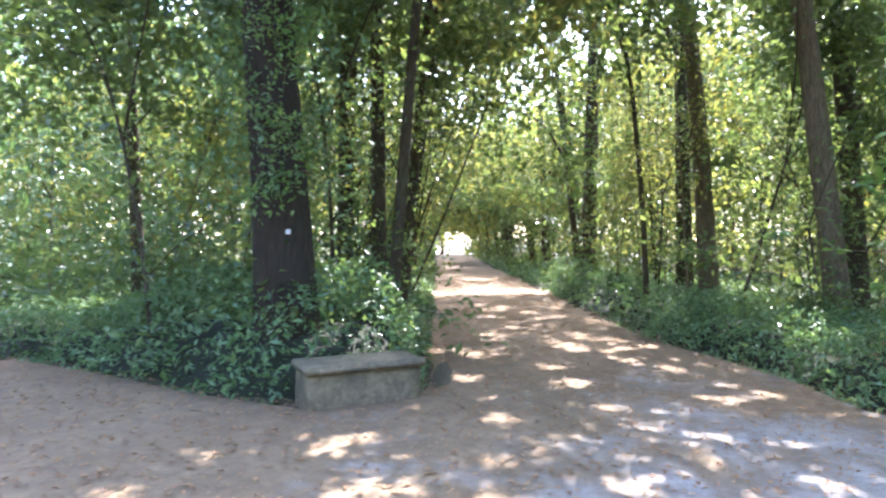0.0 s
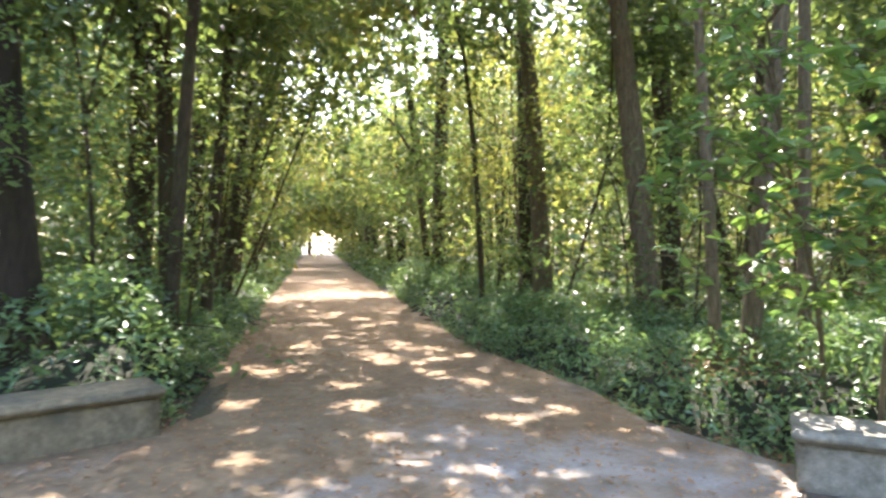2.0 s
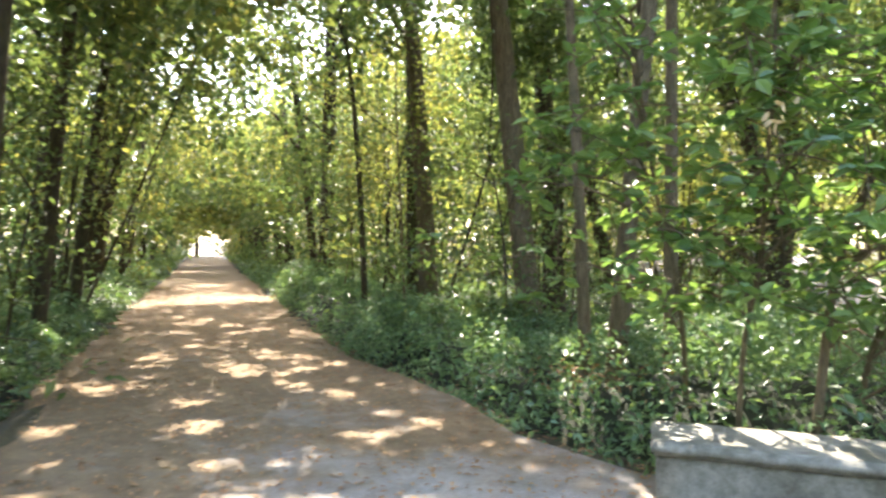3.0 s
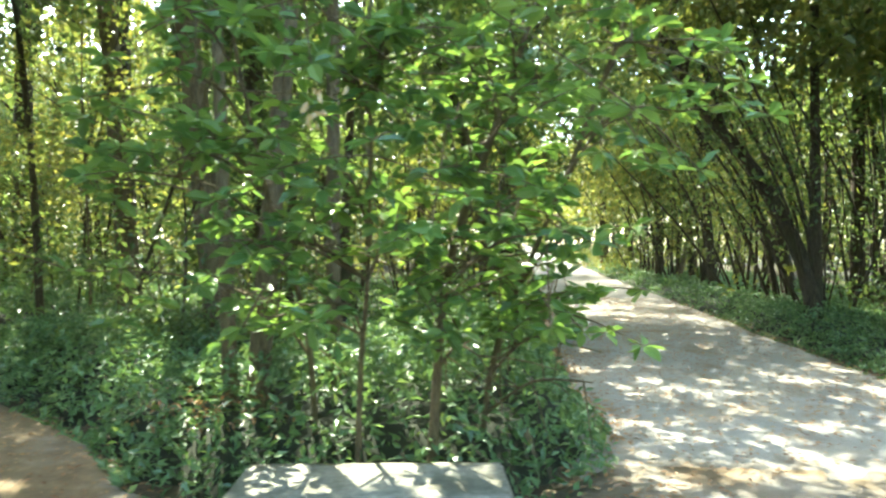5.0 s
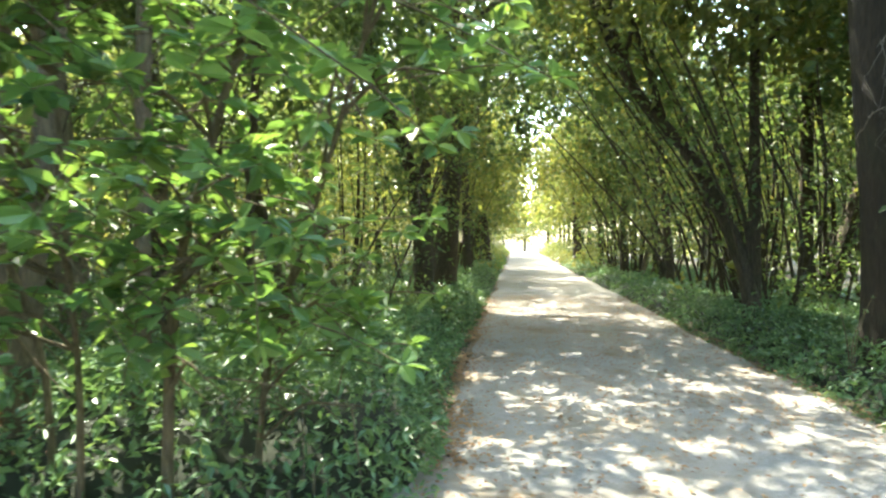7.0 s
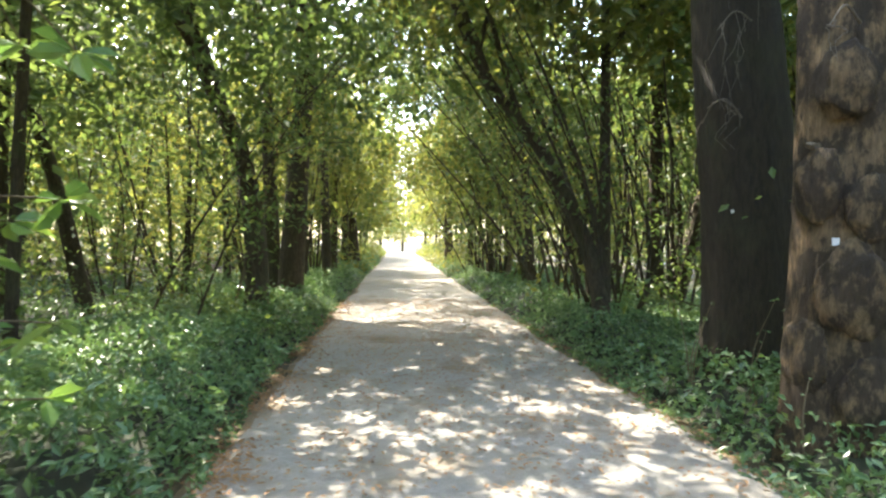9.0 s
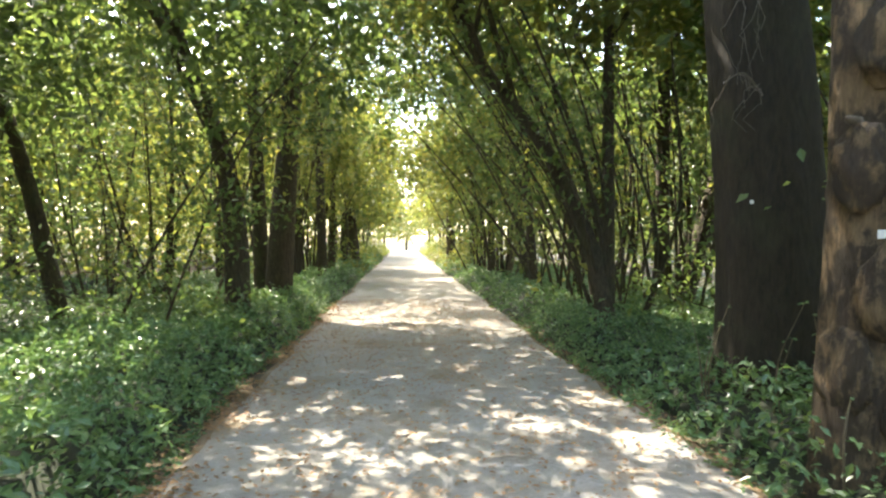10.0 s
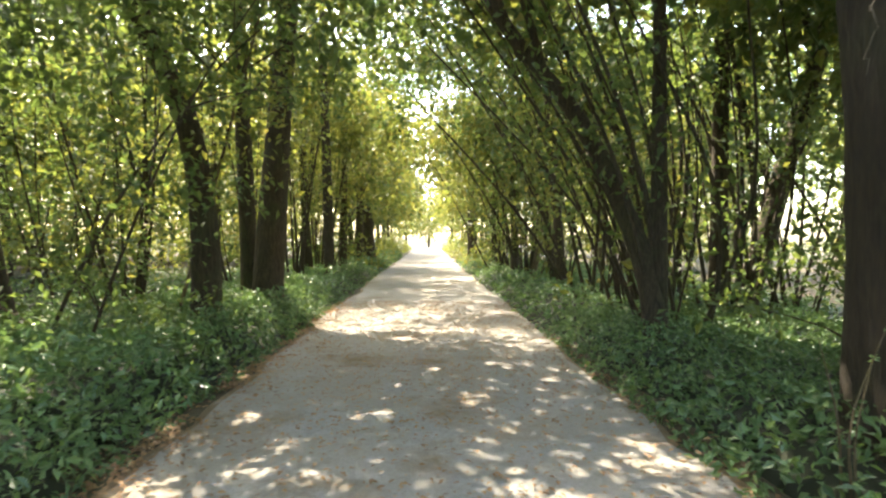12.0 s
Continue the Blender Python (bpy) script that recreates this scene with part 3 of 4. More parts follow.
def tree(line, foot, top, crown, at, bark, label, scale=1.0, turn=0.0, sides=14, rough=0.05, flare=0.35, limbs=4, name="tree", prune=True, seed=0):
    """A tree: its trunk runs along line from radius foot to top, limbs reach into the crown that stands about the point at."""
    base = np.array(line[0], float)
    root = new(name)
    root.location = Vector(base)
    pts = bezier(line, max(10, int(3.2 * len(line) + (line[-1][2] - line[0][2]) * (2 if sides < 40 else 9)))) - base
    pts[0, 2] -= 0.12
    k = np.linspace(0, 1, len(pts))
    part("trunk", mesh_of("trunk", *tube(pts, foot * (1 - k) + top * k, sides, rough, seed, flare), bark, True), root)
    at = np.array(at, float) - base
    if crown:
        me, mids = crown_mesh(crown, at, base, scale, turn, seed, prune)
        ob = part("crown", me, root)
        ob.location = Vector(at)
        ends = mids[:limbs] * 0.8 + at
        for i, e in enumerate(ends):
            j = int(len(pts) * (0.62 + 0.33 * i / max(1, limbs - 1)))
            a = pts[min(j, len(pts) - 1)]
            mid = (a + e) / 2 + (0, 0, 0.25 * abs(e[0] - a[0]))
            lim = bezier([a, mid, e], 7)
            r0 = top * 0.75 + 0.01
            part("limb", mesh_of("limb", *tube(lim, np.linspace(r0, r0 * 0.25, 7), 7, 0.05, seed + i), bark, True), root)
    return tagged(root, label, "tree")


def up(x, y, h, lean=(0, 0), bend=(0, 0)):
    """A trunk line from the foot x, y to height h, leaning by metres at its top, bent by metres half way."""
    return [(x, y, 0), (x + lean[0] * 0.28 + bend[0] * 0.7, y + lean[1] * 0.28 + bend[1] * 0.7, h * 0.3),
            (x + lean[0] * 0.6 + bend[0], y + lean[1] * 0.6 + bend[1], h * 0.6), (x + lean[0], y + lean[1], h)]


BIG = "old tree with a thick dark trunk"
MID = "dark-barked woodland tree with a leafy crown"
THIN = "slender grey-barked tree rising from the ivy"
# the thick trees beside the paths
mark_tree = tree(up(-8.56, 6.53, 8.5, (-0.35, -0.4)), 0.325, 0.18, "fine", (-8.2, 6.3, 6.9), BARK_DARK, BIG + ", white-tagged, behind the bench", 1.25, 20, 28, 0.04, 0.5, 6, seed=1)
# next two: crowns set over the path, out of view, to shade it
plate_tree = tree(up(2.95, 11.94, 9, (0.25, 0.1)), 0.41, 0.27, "fine_b", (0.2, 15.0, 8.2), BARK_PALE, "old tree with flaky brown bark and a white plate", 1.1, 60, 48, 0.075, 0.3, 5, seed=2)
twig_tree = tree(up(3.37, 13.65, 9, (-0.62, 0.3)), 0.505, 0.24, "fine", (0.6, 17.2, 8.6), BARK_DARK, BIG + " and bleached dead twigs", 1.1, 130, 48, 0.05, 0.4, 5, seed=3)
tree(up(-14.4, 20.3, 11, (0.5, -0.5)), 0.25, 0.15, "mid", (-14.0, 19.6, 8.8), BARK, "straight dark tree at the edge of the brown avenue", 1.0, 10, 16, seed=4)
tree(up(-10.4, 18.7, 11, (-0.3, 0)), 0.21, 0.12, "mid_b", (-10.5, 18.6, 8.6), BARK, MID, 1.0, 75, seed=5)
tree(up(-8.5, 15.95, 10, (-0.9, -0.2), (0.1, 0)), 0.2, 0.11, "mid_c", (-9.3, 15.6, 8), BARK_GREY, MID, 1.0, 190, seed=6)
tree(up(-5.35, 13.0, 10, (-1.0, 0.1), (-0.1, 0)), 0.17, 0.1, "fine", (-6.2, 12.6, 7.6), BARK_GREY, "grey-barked tree that leans over the ivy", 0.95, 250, 18, seed=7)
tree(up(-5.7, 15.2, 10, (-0.7, 0)), 0.18, 0.11, "mid", (-6.2, 15.2, 8), BARK, MID, 0.95, 300, seed=8)
tree(up(-3.73, 10.2, 7, (0.5, 0.3)), 0.085, 0.045, "fine_b", (-4.0, 9.8, 7.2), BARK_GREY, THIN, 1.1, 45, 12, flare=0.12, limbs=5, seed=9)
tree(up(-3.95, 10.35, 6.5, (-0.5, 0.5)), 0.06, 0.03, "far", (-4.3, 11.0, 6.6), BARK_GREY, THIN, 0.4, seed=10)
tree(up(-3.36, 10.9, 7, (-0.1, 0.3)), 0.065, 0.04, "fine", (-2.4, 11.2, 7.4), BARK_GREY, THIN, 0.95, 145, 12, flare=0.12, limbs=5, seed=11)
# six trees added so that their crowns shade the avenues and the crossing
tree(up(-4.7, 15.6, 9, (0.3, 0.2)), 0.08, 0.045, "fine_b", (-4.4, 14.9, 5.7), BARK, THIN, 0.95, 0, 10, seed=33)
tree(up(-6.9, 19.0, 9, (0.4, -0.2)), 0.11, 0.06, "fine", (-5.4, 17.0, 5.4), BARK, MID, 1.0, 0, 12, seed=34)
tree(up(-9.2, 14.75, 9.5, (-1.9, 0.5), (0.35, 0)), 0.06, 0.03, "fine_b", (-9.8, 14.6, 7.8), BARK, THIN, 1.0, 0, 10, seed=35)
tree(up(-9.15, 8.25, 9, (0.9, 0.2)), 0.08, 0.045, "mid_b", (-7.3, 8.3, 8.1), BARK, THIN, 1.0, 0, 10, limbs=5, seed=38)
tree(up(-10.85, 9.8, 9, (0.6, 0.5)), 0.09, 0.05, "mid_b", (-9.2, 10.9, 7.4), BARK, THIN, 0.95, 0, 10, seed=36)
tree(up(-13.0, 11.6, 9, (0.7, 0.7)), 0.1, 0.05, "mid", (-11.6, 12.9, 7.6), BARK, THIN, 0.9, 0, 10, seed=37)
# beside the brown avenue, on the bench's side
tree(up(-10.2, 8.9, 8, (0.2, -0.3)), 0.12, 0.07, "fine_b", (-10.0, 8.4, 6), BARK, MID, 0.9, 33, seed=12)
tree(up(-11.5, 9.15, 8.5, (-0.3, 0.2)), 0.14, 0.08, "mid", (-11.6, 9.3, 6.6), BARK, MID, 0.85, 99, seed=13)
tree(up(-12.6, 9.8, 9, (0.3, 0.2)), 0.15, 0.09, "mid_c", (-12.4, 9.6, 7), BARK, MID, 0.9, 160, seed=14)
tree(up(-15.3, 12.3, 9, (0.4, 0.4)), 0.17, 0.1, "mid", (-15.0, 12.6, 7.2), BARK, MID, 0.9, 200, seed=15)
tree(up(-17.2, 14.7, 9, (1.6, 1.5), (-0.2, -0.2)), 0.16, 0.08, "mid_b", (-15.8, 15.6, 7.8), BARK, "slanting tree that leans over the brown avenue", 0.9, 270, seed=16)
tree(up(-16.6, 13.8, 8, (1.0, 0.9)), 0.09, 0.05, "far", (-15.7, 14.5, 7.6), BARK, THIN, 0.5, seed=17)
tree(up(-14.6, 6.9, 8, (-0.3, -0.2)), 0.12, 0.07, "fine", (-12.3, 6.2, 5.2), BARK, MID, 0.85, 310, seed=18)
# beside the pale avenue
tree([(-2.45, 18.45, 0), (-2.5, 18.5, 1.6), (-2.75, 18.5, 3.0), (-3.4, 18.4, 4.6), (-3.9, 18.2, 7)], 0.2, 0.1, "fine", (-3.3, 16.9, 5.7), BARK, "bent dark tree beside the pale avenue", 1.1, 25, 18, seed=19)
tree(up(-2.4, 21.3, 9, (0.5, 0.3)), 0.28, 0.13, "mid", (-0.6, 21.6, 7.7), BARK, MID, 1.0, 80, 18, limbs=6, seed=20)
tree(up(-2.75, 21.6, 9, (-0.5, 0.3)), 0.17, 0.09, "far", (-3.2, 21.9, 8.2), BARK, MID, 0.6, seed=21)
tree(up(-5.55, 19.35, 7, (-2.2, 0.2), (0.15, 0)), 0.15, 0.08, "mid_c", (-7.0, 19.4, 6.2), BARK, "slanting dark tree in the ivy", 0.85, 180, 12, seed=22)
tree(up(-2.25, 40, 9, (-0.9, 0)), 0.3, 0.15, "mid", (-2.9, 40, 7.6), BARK, MID, 1.0, 210, seed=23)
tree(up(-2.4, 28.5, 9, (-0.3, 0)), 0.16, 0.09, "mid_c", (-1.9, 28.8, 8.3), BARK, MID, 1.0, 260, seed=24)
tree([(3.05, 17.3, 0), (2.95, 17.6, 1.2), (2.35, 18.2, 2.9), (1.35, 18.8, 4.5), (0.6, 19.2, 6.5)], 0.15, 0.07, "mid_b", (1.6, 19.2, 7.0), BARK, "slanting dark tree that leans over the pale avenue", 0.8, 290, 14, limbs=5, seed=25)
tree(up(3.1, 17.45, 8, (0.1, 0.4)), 0.11, 0.05, "mid_b", (3.6, 17.8, 6.8), BARK, MID, 0.9, 320, seed=26)
tree(up(5.1, 19.6, 8, (2.2, 0.6), (0.2, 0)), 0.19, 0.09, "far_b", (6.6, 20, 6.8), BARK, "forked dark tree that leans out of a clump of stems", 0.9, 15, 14, seed=27)
tree(up(4.85, 19.7, 8, (0.1, 0.2)), 0.15, 0.08, "far", (4.6, 19.9, 7.2), BARK, MID, 0.9, 105, seed=28)
tree(up(3.75, 25.6, 9, (-0.7, 0.2)), 0.13, 0.07, "mid_b", (1.6, 25.6, 8.1), BARK, MID, 1.0, 195, seed=29)
tree(up(5.8, 25.3, 9, (-1.2, 0.2)), 0.17, 0.09, "mid", (5.0, 25.3, 7), BARK, MID, 0.9, 235, seed=30)
tree(up(4.6, 31.2, 9, (-0.8, 0.2)), 0.15, 0.08, "mid_c", (1.6, 32.2, 10.0), BARK, MID, 1.0, 275, seed=31)
tree(up(2.9, 44.7, 9, (-0.2, 0)), 0.28, 0.15, "mid_b", (3.3, 44.7, 7.2), BARK, MID, 0.9, 325, seed=32)

# rows that close over the far reaches of the avenues
rr = np.random.default_rng(3)
for n in range(11):
    for side, off in ((0, A_IN - 1.0), (1, A_OUT + 1.0)):
        d = 24 + 5.0 * n + rr.uniform(-1, 1)
        x, y = A_DIR * d + A_SIDE * (off + rr.uniform(-0.5, 0.2) * (1 if side == 0 else -1))
        lx, ly = A_SIDE * (1.0 if side == 0 else -1.0) * rr.uniform(0.3, 1.0)
        tree(up(x, y, 7, (lx, ly)), rr.uniform(0.1, 0.2), 0.07, ("mid", "mid_b", "mid_c")[n % 3] if n < 4 else "far_b", (x + lx, y + ly, rr.uniform(4.2, 5.6)), BARK, MID, rr.uniform(0.75, 0.95), 0, 9, limbs=3, prune=n < 3, seed=400 + 2 * n + side)
for n in range(9):
    for side, x in ((0, B_LEFT - 1.2), (1, B_RIGHT + 1.3)):
        y = 33 + 6.0 * n + rr.uniform(-1.5, 1.5)
        lx = (0.5 if side == 0 else -0.5) * rr.uniform(0.2, 1.2) if n < 2 else 0.0
        x += (-1.0 if side == 0 else 1.0) if n >= 2 else 0.0
        tree(up(x, y, 8, (lx, 0)), rr.uniform(0.12, 0.22), 0.07, "mid_b" if n < 2 else "far_b", (x + (lx * 0.7 if n < 2 else 0.4 if side == 0 else -0.4), y, rr.uniform(4.6, 6.2) + (0.5 if n >= 2 else 0)), BARK, MID, rr.uniform(0.7, 0.85), 0, 9, limbs=3, prune=False, seed=440 + 2 * n + side)
for n, (x, y) in enumerate(((-56, 52), (-61, 55), (-54.5, 56.5), (-60, 50), (-2.5, 95), (3.6, 94), (0.6, 104), (-44, 1), (-45, -4), (-43, -8), (-36, 3.5), (-47, 5))):
    tree(up(x, y, 9, (0.3, 0)), 0.2, 0.1, "far_b", (x, y, 5.6 if n < 4 or n > 6 else 4.6), BARK, MID, 1.05, 0, 9, limbs=3, prune=False, seed=480 + n)

# two that close high over the brown avenue
for n, (d, off, z, side) in enumerate(((33, 0.6, 10.2, -1.2), (40, 2.6, 11.5, 5.0))):
    x, y = A_DIR * d + A_SIDE * side
    cx, cy = A_DIR * d + A_SIDE * off
    tree(up(x, y, z, (0.6 * (cx - x), 0.6 * (cy - y))), 0.17, 0.09, "mid_b", (cx, cy, z), BARK, MID, 1.05, 0, 10, limbs=5, seed=520 + n)

# the wood behind: the same few trees again and again
KINDS = []
for n, (kind, h, foot) in enumerate((("mid", 9, 0.13), ("mid_b", 10, 0.16), ("mid_c", 8.5, 0.11), ("far", 10, 0.17), ("far_b", 10, 0.15))):
    t = tree(up(200 + 20 * n, -300, h, (0.5 - 0.3 * n, 0.3)), foot, foot * 0.5, kind, (200 + 20 * n, -300, h * 0.75), BARK if n % 2 else BARK_GREY,
             "woodland tree with a slim trunk and a leafy crown", 1.0, 40 * n, 9, 0.05, 0.3, 3, prune=False, seed=50 + n)
    t["group"] = "trees of the wood"
    KINDS.append(t)


def clear_view(x, y):
    """Openings in the wood towards the bright fields."""
    a = np.degrees(np.arctan2(x - 0.4, y - 10.2))
    lane = (a > 27.5) & (a < 33) & (y > 12)
    return lane


spots = []
r = np.random.default_rng(11)
tries = 0
PLACED = [o.location.to_2d() for o in scene.objects if o.parent is None and o.get("category") == "tree"]
while len(spots) < 125 and tries < 40000:
    tries += 1
    x, y = r.uniform(-42, 24), r.uniform(-16, 75)
    d = float(off_path(np.array(x), np.array(y)))
    if d < (1.2 if y < 40 else 1.6) or d > 22 or clear_view(x, y):
        continue
    if min((math.hypot(x - a, y - b) for a, b in spots), default=9) < 2.1 or min(math.hypot(x - p[0], y - p[1]) for p in PLACED) < 1.5:
        continue
    if math.hypot(x + 2.8, y - 7) < 6.5:
        continue
    p = np.array([(x, y, 7.0)])
    if d < 9 and any(sun_line_distance(p, g)[0] < (2.6 if g[2] > 1.1 and g[1] < 20 else 0.2) + g[2] for g in np.vstack([SUN_GAPS[::2], SUN_GAPS[9:12]])):
        continue
    if any(sun_line_distance(p, g)[0] < 1.3 + g[2] for g in SUN_GAPS[-20:]):
        continue
    spots.append((x, y))
for x, y in spots:
    away = math.hypot(x + 1, y - 8)
    k = r.integers(0, 3) if away < 24 else r.integers(3, 5)
    s = r.uniform(0.8, 1.15)
    fx, fy = sun_foot(np.array([(x, y, 7.5)]))
    if float(off_path(fx, fy)[0]) < 4.5 and away < 34:
        h = r.uniform(7.5, 10)
        foot = r.uniform(0.09, 0.17)
        kind = ("mid", "mid_b", "mid_c", "far", "far_b")[k]
        t = tree(up(x, y, h, r.normal(size=2) * 0.5, r.normal(size=2) * 0.15), foot, foot * 0.5, kind, (x + r.normal() * 0.4, y + r.normal() * 0.4, h * 0.75), BARK if k % 2 else BARK_GREY,
                 "woodland tree with a slim trunk and a leafy crown", s, 0, 9, 0.05, 0.3, 3, seed=600 + int(r.integers(0, 9999)))
        t["group"] = "trees of the wood"
        continue
    copy_thing(KINDS[k], pose(x, y, 0, r.normal() * 2.5, r.normal() * 2.5, r.uniform(0, 360)) @ Matrix.Diagonal((s, s, s * r.uniform(0.9, 1.15), 1)))
for t in KINDS:
    for o in (*t.children_recursive, t):
        bpy.data.objects.remove(o)

# ---- young growth ----
YOUNG = []
for n, (count, size, h, rad, mat) in enumerate(((1400, 0.105, 4.4, 0.85, LEAF_TREE), (1400, 0.105, 5.2, 1.0, LEAF_SUN_TONE), (900, 0.14, 5.6, 1.1, LEAF_TREE), (600, 0.2, 5.5, 1.2, LEAF_SUN_TONE), (600, 0.2, 6.5, 1.3, LEAF_TREE))):
    r = np.random.default_rng(90 + n)
    root = new("sapling")
    bend = r.normal(size=2) * 0.75
    line = bezier([(0, 0, -0.1), (bend[0] * 0.4, bend[1] * 0.5, h * 0.35), (bend[0], bend[1], h * 0.7), (bend[0] * 1.8, bend[1] * 1.3, h)], 12)
    part("stem", mesh_of("stem", *tube(line, np.linspace(0.024, 0.007, 12), 6, 0.04, n), BARK_GREY if n % 2 else BARK, True), root)
    fork = line[5]
    tip = fork + (-bend[0] * 0.9 + r.normal() * 0.4, -bend[1] * 0.9 + r.normal() * 0.4, h * 0.42)
    part("fork", mesh_of("fork", *tube(bezier([fork, fork * 0.5 + tip * 0.5 + (0, 0, 0.2), tip], 7), np.linspace(0.015, 0.005, 7), 5, 0.04, n), BARK, True), root)
    c = r.uniform(0.08, 1.0, 26) ** 0.8
    mids = np.stack([np.interp(c, np.linspace(0, 1, 12), line[:, i]) for i in range(3)], -1) + r.normal(size=(26, 3)) * (rad * 0.6, rad * 0.6, 0.12)
    for m in mids[:7]:
        a = line[min(11, int(m[2] / h * 10))]
        part("twig", mesh_of("twig", *tube(bezier([a, (a + m) / 2 + (0, 0, 0.08), m], 5), np.linspace(0.011, 0.004, 5), 4), BARK, True), root)
    which = r.integers(0, 26, count)
    pts = mids[which] + r.normal(size=(count, 3)) * (rad * 0.3, rad * 0.3, 0.13)
    part("foliage", leaves("foliage", pts, size, mat, 0.5, 0.3, 0.5, False, 95 + n), root)
    YOUNG.append(tagged(root, "thin young tree with sparse green leaves", "sapling", "saplings of the wood"))

NEAR_YOUNG = [(-9.7, 5.6, 0), (-9.4, 7.6, 0), (-10.8, 6.8, 1), (-9.6, 8.7, 0), (-11.4, 7.7, 0), (-12.4, 6.4, 1), (-13.6, 8.4, 0), (-5.3, 11.9, 0), (-6.9, 13.1, 0), (-4.6, 11.9, 0), (-8.3, 14.7, 1), 
              (-2.9, 16.2, 0), (-3.9, 17.2, 0), (4.1, 15.4, 0), (4.9, 14.2, 0), (5.3, 16.6, 1), (4.3, 17.9, 0), (6.4, 18.2, 0), (-11.4, 17.0, 1), (-12.6, 19.2, 0), (-9.9, 16.4, 0)]
r = np.random.default_rng(31)
spots2 = [(x, y, k) for x, y, k in NEAR_YOUNG]
tries = 0
while len(spots2) < 230 and tries < 40000:
    tries += 1
    x, y = r.uniform(-36, 18), r.uniform(-12, 60)
    d = float(off_path(np.array(x), np.array(y)))
    if d < 0.9 or d > 15 or clear_view(x, y) or math.hypot(x + 2.4, y - 8.6) < 5.0:
        continue
    if min(math.hypot(x - a, y - b) for a, b, _ in spots2) < 0.9:
        continue
    p = np.array([(x, y, 3.5)])
    if any(sun_line_distance(p, g)[0] < 0.7 + g[2] for g in SUN_GAPS if g[2] > 0.55):
        continue
    away = math.hypot(x + 1, y - 8)
    spots2.append((x, y, int(r.integers(0, 3)) if away < 17 else int(r.integers(2, 5))))
for x, y, k in spots2:
    s = r.uniform(0.8, 1.25)
    copy_thing(YOUNG[k], pose(x, y, 0, r.normal() * 8, r.normal() * 8, r.uniform(0, 360)) @ Matrix.Diagonal((s, s, s, 1)))
for t in YOUNG:
    for o in (*t.children_recursive, t):
        bpy.data.objects.remove(o)


def coppice(x, y, stems, lean, h, seed, rad=0.03):
    """A clump of slender stems that fan out of one stool and lean together."""
    r = np.random.default_rng(seed)
    root = new("coppice_clump")
    root.location = (x, y, 0)
    tips = []
    for i in range(stems):
        a = r.uniform(0, 6.28)
        foot = np.array((math.cos(a), math.sin(a), 0)) * r.uniform(0.05, 0.45)
        top = foot * 2.2 + np.array((lean[0], lean[1], 0)) * r.uniform(0.05, 1.35) + (r.normal() * 0.5, r.normal() * 0.5, h * r.uniform(0.7, 1.1))
        mid = foot * 1.5 + (top - foot) * 0.45 - np.array((lean[0], lean[1], 0)) * 0.16
        line = bezier([foot - (0, 0, 0.1), mid, top], 9)
        r0 = rad * r.uniform(0.45, 1.25)
        part("stem", mesh_of("stem", *tube(line, np.linspace(r0, r0 * 0.35, 9), 6, 0.04, seed + i), BARK, True), root)
        tips += [line[4], line[5], line[6], line[7], line[8]]
    tips = np.array(tips)
    n = 34 * len(tips)
    pts = tips[r.integers(0, len(tips), n)] + r.normal(size=(n, 3)) * (0.4, 0.4, 0.35)
    w = pts + (x, y, 0)
    pts = pts[~in_sun_gap(w, r)]
    part("foliage", leaves("foliage", pts, 0.12, LEAF_SUN_TONE if seed % 3 else LEAF_TREE, 0.4, 0.35, 0.5, False, seed), root)
    return tagged(root, "clump of slender dark stems leaning over the ivy", "coppice", "coppice clumps beside the pale avenue")


for n, (x, y, k, lx, ly, h, rad) in enumerate((
        (3.4, 17.9, 13, -2.1, 0.5, 5.6, 0.034), (4.9, 19.3, 14, -0.9, 0.2, 6, 0.035), (3.9, 20.4, 14, -2.3, 0.3, 6.2, 0.032), (3.8, 22.8, 13, -2.2, 0.1, 6.2, 0.036), (5.2, 22.6, 11, -1.6, 0, 6, 0.036),
        (3.9, 27.4, 11, -1.9, 0, 6.4, 0.04), (3.5, 30.2, 10, -1.8, 0, 6.4, 0.045), (3.4, 34.5, 10, -1.6, 0, 6.4, 0.05), (6.6, 17.0, 8, -0.9, 0, 5, 0.03), (7.0, 21.5, 10, -1.0, 0, 6, 0.04),
        (-3.4, 23.8, 9, 0.3, 0, 5.5, 0.035), (-4.6, 21.0, 9, -0.3, 0, 5.5, 0.035), (-6.4, 22.4, 9, 0.2, 0, 5.5, 0.035), (-3.0, 26.4, 9, 0.3, 0, 6, 0.04), (-3.2, 31.5, 9, 0.3, 0, 6, 0.045), (-7.6, 20.0, 8, 0.5, 0, 5, 0.03),
        (-13.6, 11.6, 8, 0.6, 0.6, 5.5, 0.03), (-15.9, 13.2, 8, 0.8, 0.8, 6, 0.035), (-18.5, 16.0, 8, 0.8, 0.7, 6, 0.04), (-12.6, 20.6, 8, -0.3, 0, 6, 0.03), (-11.5, 19.6, 8, 0, 0, 6, 0.03), (-16.5, 23.0, 8, -0.4, -0.3, 6, 0.04))):
    coppice(x, y, k, (lx, ly), h, 300 + 11 * n, rad)

# ---- the laurel at the corner ----


